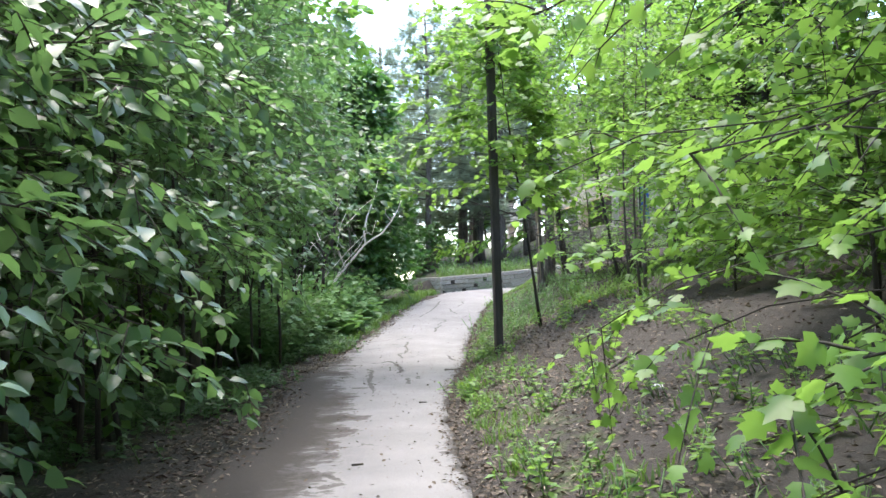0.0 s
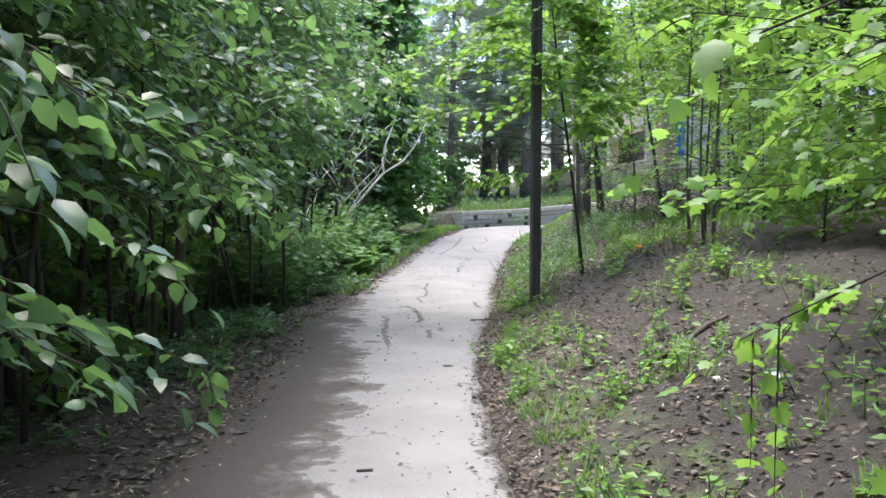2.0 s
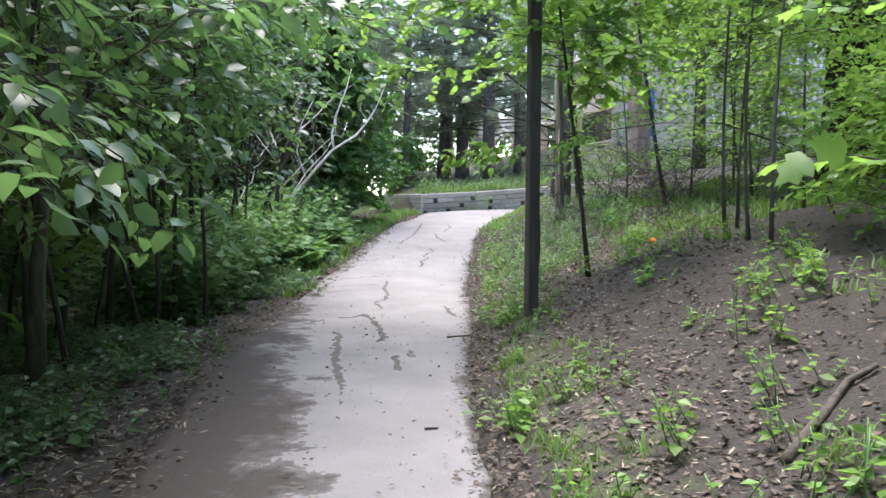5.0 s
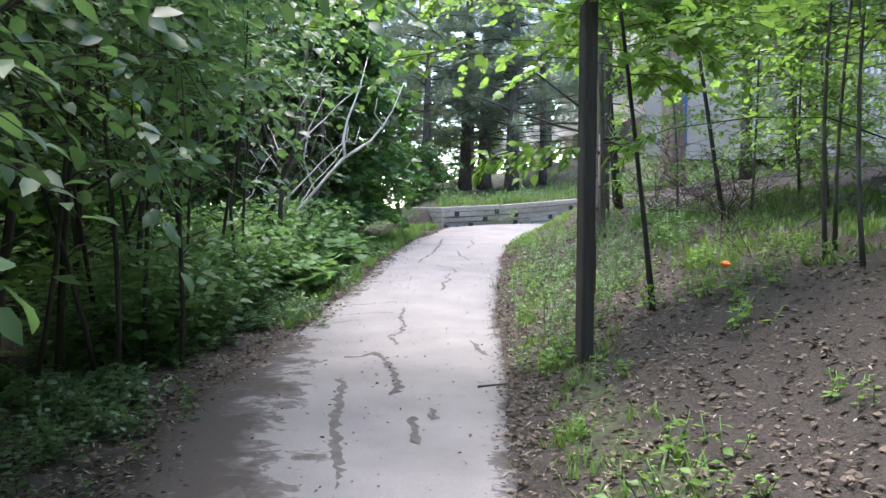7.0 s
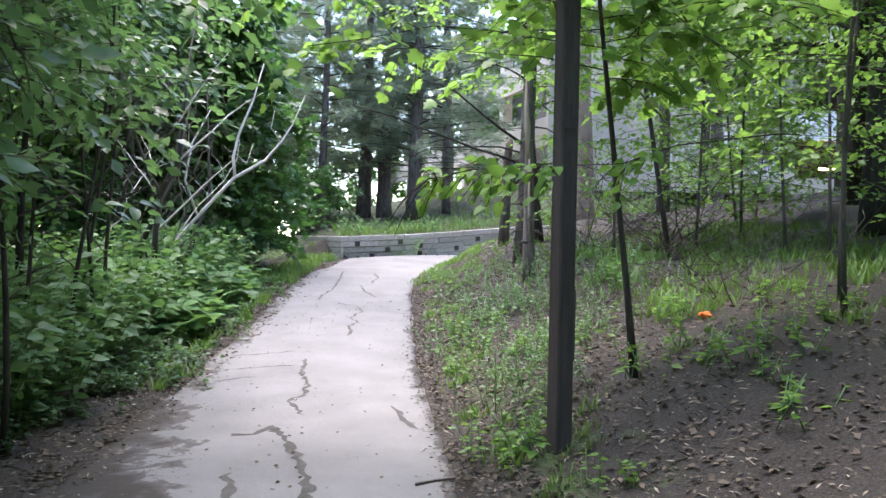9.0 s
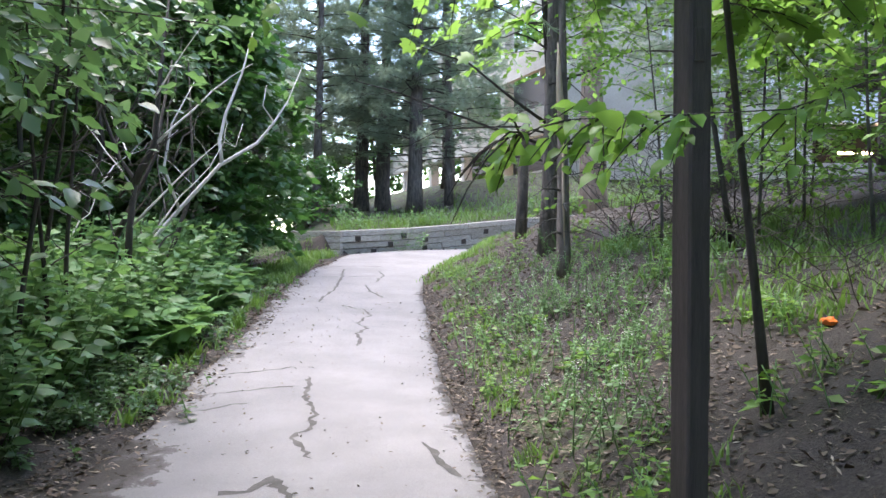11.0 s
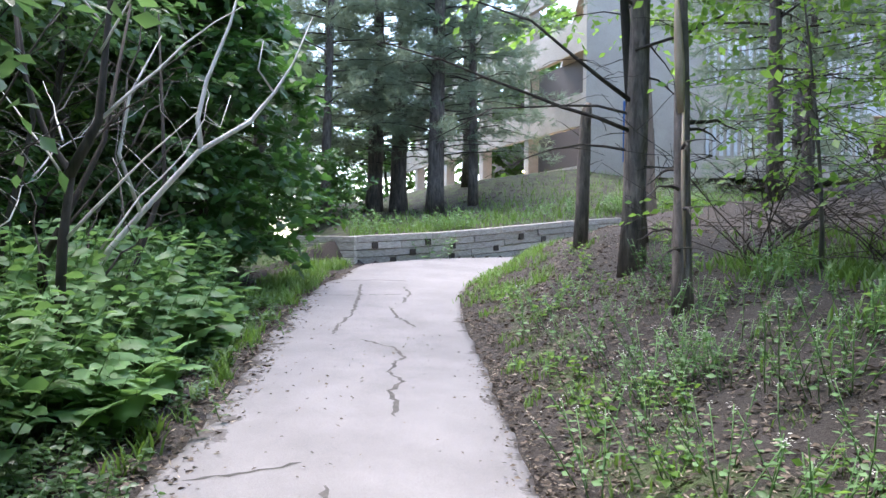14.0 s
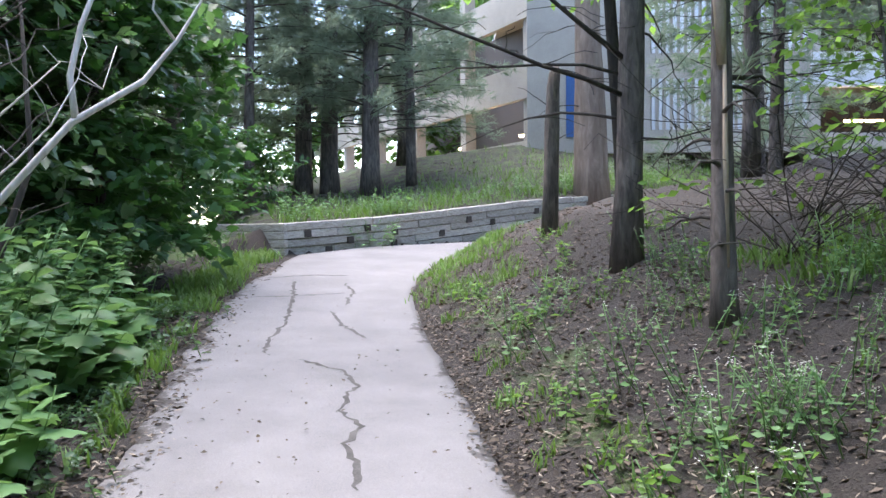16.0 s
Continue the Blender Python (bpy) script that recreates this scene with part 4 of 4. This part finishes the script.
# ---- herbs ----
def herb_mesh(rng, n_stem, ht, leaf, size, per, spread=.2, big=False):
    P, D, U, S, T, TOP = [], [], [], [], [], []
    for i in range(n_stem):
        a = rng.uniform(0, 6.28)
        b = limb(np.array((rng.normal(0, spread), rng.normal(0, spread), 0)), a, ht * rng.uniform(.7, 1.2), rng.uniform(2.0, 4.0), .2, rng, .005, 4)
        L = np.array(b[0])
        L[:, :2] = L[0, :2] + (L[:, :2] - L[0, :2]) * .5
        L[:, 2] *= ht / max(L[-1, 2], .01) * rng.uniform(.7, 1.1)
        T.append((list(L), b[1]))
        TOP.append(L[-1])
        for k in range(per):
            s = (.12 + .88 * (k + rng.random()) / per) * 2.99
            p = L[int(s)] + (L[int(s) + 1] - L[int(s)]) * (s - int(s))
            az = k * 2.4 + rng.normal(0, .5)
            P.append(p)
            D.append((math.cos(az), math.sin(az), .15 * rng.normal() + .1))
            U.append(np.array((0, 0, 1)) + .35 * rng.normal(size=3))
            S.append(size * rng.uniform(.6, 1.2) * (1.1 - .4 * s / 3))
    return np.array(P), np.array(D), np.array(U), np.array(S), T, np.array(TOP)


def herb_kind(name, label, category, seed, n_stem, ht, size, per, shape, leaf, spread, flowers=0):
    rng = np.random.default_rng(seed)
    e = root(name, (0, 0, 0), label, category, label)
    P, D, U, S, T, TOP = herb_mesh(rng, n_stem, ht, leaf, size, per, spread)
    part("stems", tubes_mesh("stems", T, LEAF_HERB, 3), e)
    part("leaves", leaves_mesh("leaves", P, D, U, S, shape, leaf), e)
    if flowers:
        FP = np.repeat(TOP, flowers, 0) + rng.normal(0, .015, (len(TOP) * flowers, 3))
        az = rng.uniform(0, 6.28, len(FP))
        part("flowers", leaves_mesh("flowers", FP, np.stack([np.cos(az), np.sin(az), .2 + 0 * az], -1), np.tile((0, 0, 1.0), (len(FP), 1)), rng.uniform(.012, .022, len(FP)), SIMPLE, PETAL), e, "small white flowers")
    return e


def scatter(ob, places, rng, lo=.75, hi=1.25):
    first = True
    for x, y in places:
        s = rng.uniform(lo, hi)
        m = pose(x, y, h(x, y) - .01, 0, 0, rng.uniform(0, 360))
        c = ob if first else copy_thing(ob, m)
        c.matrix_basis = m @ Matrix.Scale(s, 4)
        first = False


HEART = (np.array([(.3, 0, 0), (0, .0, .02), (-.14, .22, .05), (.05, .42, .06), (.45, .38, .0), (.8, .2, -.06), (1, 0, -.16), (.8, -.2, -.06), (.45, -.38, .0), (.05, -.42, .06), (-.14, -.22, .05)]),
         np.array([(0, 1 + i, 1 + (i + 1) % 10) for i in range(10)]))
rh = np.random.default_rng(500)
LOBED = (np.array([(.42, 0, .05)] + [(x * 1.0, y, -.16 * (abs(y) + .7 * x * x) + .03 * (k % 2)) for k, (x, y) in enumerate([(.05, 0), (-.08, .16), (-.04, .34), (.12, .36), (.16, .52), (.36, .46), (.5, .5), (.58, .34), (.76, .32), (.82, .14), (1, 0), (.82, -.14), (.76, -.32), (.58, -.34), (.5, -.5), (.36, -.46), (.16, -.52), (.12, -.36), (-.04, -.34), (-.08, -.16)])]),
         np.array([(0, 1 + i, 1 + (i + 1) % 20) for i in range(20)]))
bur = herb_kind("burdock", "large lobed-leaved green burdock beside the path", "plant", 501, 11, .62, .42, 3, LOBED, LEAF_HERB, .2)
scatter(bur, [(-1.5, 28.0), (-1.75, 27.3), (-1.6, 26.5), (-2.0, 26.9), (-1.9, 26.0), (-2.1, 28.4), (-1.8, 29.0), (-2.4, 27.6), (-2.3, 25.4), (-1.95, 25.0), (-2.0, 24.3), (-2.05, 23.6), (-2.3, 24.6)], rh, .9, 1.4)
tall = herb_kind("tall_herb", "tall leafy green herb in the verge", "plant", 502, 13, .85, .15, 18, OVATE, LEAF_HERB, .22)
scatter(tall, [(rh.uniform(-3.4, -2.15) + .1 * (y - 26), y) for y in np.linspace(17.8, 31.5, 78)], rh, .8, 1.7)
low = herb_kind("low_herb", "low dark leafy ground herb by the path edge", "plant", 503, 20, .2, .09, 9, OVATE, LEAF_SHRUB, .2)
scatter(low, [(float(np.interp(y, LY, LX)) - rh.uniform(.62, 1.5), y) for y in np.linspace(20.5, 30, 60)] + [(rh.uniform(-4.2, -2.7), rh.uniform(9, 20.5)) for _ in range(70)], rh)
mus = herb_kind("wildflower", "slender wild herb with small white flowers on the bank", "wildflower", 504, 7, .5, .065, 10, SIMPLE, LEAF_HERB, .14, 6)
scatter(mus, [(float(np.interp(y, RY, RX)) + rh.uniform(.6, 2.7), y) for y in rh.uniform(18.8, 26.5, 46)] + [(float(np.interp(y, RY, RX)) + rh.uniform(.3, 1.2), y) for y in rh.uniform(17.5, 22, 12)], rh, .6, 1.2)
bank_h = herb_kind("bank_herb", "small green weed on the bare bank", "plant", 505, 7, .25, .09, 5, SIMPLE, LEAF_MAPLE, .12)
scatter(bank_h, [(float(np.interp(y, RY, RX)) + (.3 + 2.9 * rh.random() ** 1.3), y) for y in np.concatenate([rh.uniform(4.5, 14, 60), rh.uniform(14, 30, 60)])], rh, .6, 1.3)
back = herb_kind("meadow_weed", "tall pale weed above the retaining wall", "plant", 506, 8, .55, .14, 7, SIMPLE, LEAF_HERB, .25, 6)
scatter(back, [(x, wall_y(x) + rh.uniform(.6, 2.0)) for x in rh.uniform(1.2, 14, 36)] + [(3.1, 36.55), (-.6, 34.6), (-.9, 33.8), (-.4, 35.4)], rh, .6, 1.2)


# ---- grass, litter ----
def grass(name, label, places, rng, lo, hi):
    X = np.array(places)
    n = len(X)
    P = np.stack([X[:, 0], X[:, 1], land(X[:, 0], X[:, 1]) - .01], -1)
    az = rng.uniform(0, 6.28, n)
    D = np.stack([np.cos(az) * .5, np.sin(az) * .5, rng.uniform(.6, 1.4, n)], -1)
    U = np.stack([-np.cos(az), -np.sin(az), .3 + 0 * az], -1)
    tagged(new(name, leaves_mesh(name, P, D, U, rng.uniform(lo, hi, n), BLADE, GRASS)), label, "grass", kind="stuff")


rg = np.random.default_rng(600)


def tufts(n, fx, ylo, yhi, per, sig):
    out = []
    for _ in range(n):
        y = rg.uniform(ylo, yhi)
        x = fx(y)
        out += [(x + a, y + b) for a, b in rg.normal(0, sig, (per, 2))]
    return out


edgeR = lambda y: float(np.interp(y, RY, RX))
edgeL = lambda y: float(np.interp(y, LY, LX))
grass("verge_grass", "soft green grass along the path verge", tufts(95, lambda y: edgeR(y) + .3 + abs(rg.normal(0, .25)), 5, 33, 24, .07), rg, .05, .16)
grass("bank_grass", "sparse grass tufts on the bank", tufts(80, lambda y: edgeR(y) + rg.uniform(.4, 4.0), 5, 32, 20, .08), rg, .05, .17)
grass("crest_grass", "bright grass on the open crest of the bank", tufts(210, lambda y: edgeR(y) + rg.uniform(2.4, 6.5), 18.5, 26, 26, .12), rg, .07, .24)
grass("left_grass", "grass tufts on the dirt edge", tufts(34, lambda y: edgeL(y) - .35 + rg.normal(0, .1), 20, 29, 18, .05) + tufts(120, lambda y: edgeL(y) - rg.uniform(.3, 1.2), 30, 35.5, 26, .1), rg, .08, .26)
grass("wall_grass", "tall grass on the slope above the retaining wall", [(x, wall_y(x) + .45 + d) for x, d in zip(rg.uniform(.8, 20, 7000), rg.gamma(1.6, 1.7, 7000))], rg, .08, .3)
grass("foot_grass", "bright grass at the foot of the pines", tufts(170, lambda y: edgeR(y) + rg.uniform(.1, 1.6), 29, 37.5, 24, .1), rg, .06, .2)


def litter(name, label, X, lo, hi, rng, material=LITTER, zf=land, lift=.012, shape=SIMPLE):
    n = len(X)
    P = np.stack([X[:, 0], X[:, 1], zf(X[:, 0], X[:, 1]) + lift], -1)
    az = rng.uniform(0, 6.28, n)
    D = np.stack([np.cos(az), np.sin(az), .25 * rng.normal(size=n)], -1)
    U = np.stack([.4 * rng.normal(size=n), .4 * rng.normal(size=n), 1 + 0 * az], -1)
    tagged(new(name, leaves_mesh(name, P, D, U, rng.uniform(lo, hi, n), shape, material)), label, "dead leaves", kind="stuff")


y = 2 + 32 * rg.beta(1.5, 1.2, 24000)
litter("bank_litter", "dry brown dead leaves scattered on the bank", np.stack([np.interp(y, RY, RX) + .02 + rg.gamma(1.3, 1.3, len(y)), y], -1), .03, .075, rg)
y = rg.uniform(2, 34, 16000)
litter("thicket_litter", "dry brown dead leaves under the thicket", np.stack([np.interp(y, LY, LX) - drift(y) + .15 - np.abs(rg.normal(0, 1.4, len(y))), y], -1), .03, .08, rg)
y = rg.uniform(2, 30, 900)
u = rg.beta(.6, .9, len(y))
litter("path_litter", "small leaf scraps lying on the asphalt", np.stack([np.interp(y, LY, LX) * (1 - u) + np.interp(y, RY, RX) * u, y], -1), .015, .05, rg, lift=.045)
y = rg.uniform(4, 26, 2000)
litter("edge_litter", "drift of dry leaves along the path edge", np.stack([np.interp(y, RY, RX) + rg.normal(.06, .1, len(y)), y], -1), .02, .055, rg, lift=.035)


# ---- sticks, litter, oddments ----
def stick(name, pts, r, label, category="stick"):
    x, y = pts[0]
    z0 = h(x, y)
    e = root(name, (x, y, z0), label, category)
    L = [np.array((a - x, b - y, max(h(a, b), path_z(a, b) if edgeL(b) < a < edgeR(b) else -9) - z0 + r * .8)) for a, b in pts]
    part("wood", tubes_mesh("wood", [(L, [r * (1 - .5 * i / len(L)) for i in range(len(L))])], STICK, 6, .3, rg), e)


stick("fallen_log", [(1.72, 11.0), (1.95, 11.25), (2.2, 11.5), (2.45, 11.75), (2.65, 11.8)], .035, "dark fallen branch lying on the bank", "log")
stick("stick", [(-3.0, 13.2), (-2.6, 13.05), (-2.15, 12.95)], .016, "thin stick on the dirt edge")
stick("stick", [(.47, 17.1), (.62, 17.2), (.78, 17.23)], .012, "short dark stick on the asphalt")
stick("stick", [(-1.5, 10.3), (-1.3, 10.2), (-1.1, 10.15)], .014, "dark stick on the dirt edge")
stick("stick", [(-.55, 9.2), (-.45, 9.22)], .012, "short dark stick on the asphalt")
stick("stick", [(.02, 13.05), (.12, 13.08)], .01, "short dark stick on the asphalt")
for i in range(40):
    y = rg.uniform(6, 28)
    x = edgeR(y) + rg.uniform(.5, 3.5) if i % 2 else edgeL(y) - rg.uniform(.3, 2.2)
    a, L = rg.uniform(0, 6.28), rg.uniform(.15, .6)
    stick("twig", [(x, y), (x + .5 * L * math.cos(a), y + .5 * L * math.sin(a)), (x + L * math.cos(a + .3), y + L * math.sin(a + .3))], rg.uniform(.004, .01), "dry twig lying on the soil", "twig")


def crumple(name, x, y, size, material, label):
    bm = bmesh.new()
    bmesh.ops.create_icosphere(bm, subdivisions=2, radius=size)
    for v in bm.verts:
        v.co *= 1 + .5 * noise.noise(v.co * 30 / (size * 20))
        v.co.z *= .55
    me = bpy.data.meshes.new(name)
    bm.to_mesh(me)
    bm.free()
    me.materials.append(material)
    ob = new(name, me)
    ob.location = (x, y, h(x, y) + size * .4)
    tagged(ob, label, "litter")


crumple("paper_scrap", 2.24, 9.64, .06, PAPER, "crumpled white paper scrap on the bank")
crumple("paper_scrap", 1.9, 9.8, .03, PAPER, "small white paper scrap on the bank")
crumple("orange_scrap", 3.45, 18.64, .06, ORANGE, "orange plastic scrap on the bank")

# ---- woods all round ----
far = []
for i in range(3):
    far.append(broadleaf("woodland_tree", -12 - i * 2, 4 + 8 * i, 12, .15, "leafy woodland tree in the distance", "woodland trees", 700 + i, (0, 0), .06, 3.6, 50, 12, 8, 1.2, .5, SIMPLE, LEAF_FAR, BARK_DARK, None, .3, .2, check=False))
rw = np.random.default_rng(720)
spots = [(rw.uniform(-15, -9), y) for y in np.arange(-6, 46, 4.0)] + [(rw.uniform(-26, -17), y) for y in np.arange(-8, 60, 6.0)] + [(rw.uniform(14, 20), y) for y in np.arange(-6, 30, 4.5)] + [(rw.uniform(24, 30), y) for y in np.arange(-6, 42, 7.0)]
spots += [(x, rw.uniform(70, 80)) for x in np.arange(-30, 40, 6.0)] + [(x, rw.uniform(50, 56)) for x in np.arange(-16, -5, 3.5)] + [(-7.5, 33), (-7, 37.5), (-5.5, 40)]
spots += [(x, rw.uniform(-16, -10)) for x in np.arange(-12, 16, 5.0)] + [(x, rw.uniform(62, 70)) for x in np.arange(-24, -9, 5.0)] + [(-9, 44), (-12, 52), (-8, 58), (8.6, 9), (9.5, 14), (8.5, 3.5)]
for i, (x, y) in enumerate(spots):
    s = rw.uniform(.85, 1.25)
    c = copy_thing(far[i % 3], pose(x, y, h(x, y) - .1, 0, 0, rw.uniform(0, 360)))
    c.matrix_basis = c.matrix_basis @ Matrix.Scale(s, 4)

# brown litter on the slope above the wall
x = rg.uniform(1, 18, 6000)
litter("slope_litter", "dry brown leaves on the slope above the wall", np.stack([x, wall_y(x) + .5 + rg.uniform(0, 9, len(x))], -1), .04, .1, rg)

SLIVER = (np.array([(0, 0, .02), (.5, .11, .05), (1, 0, 0), (.5, -.11, .05)]), np.array([(0, 2, 1), (0, 3, 2)]))
CHIP = leaf_mat("pale_chip", (0.12, 0.095, 0.07), (0.34, 0.29, 0.23), (0.1, 0.08, 0.05), 0.8, 0.1)
y = 3 + 27 * rg.beta(1.6, 1.1, 12000)
litter("bank_chips", "pale dry leaf stalks and chips strewn on the bank", np.stack([np.interp(y, RY, RX) + .02 + rg.gamma(1.5, 1.1, len(y)), y], -1), .02, .075, rg, CHIP, shape=SLIVER)
y = rg.uniform(3, 30, 6000)
litter("verge_chips", "pale dry leaf stalks strewn under the thicket", np.stack([np.interp(y, LY, LX) - drift(y) + .2 - np.abs(rg.normal(0, 1.2, len(y))), y], -1), .03, .09, rg, CHIP, shape=SLIVER)
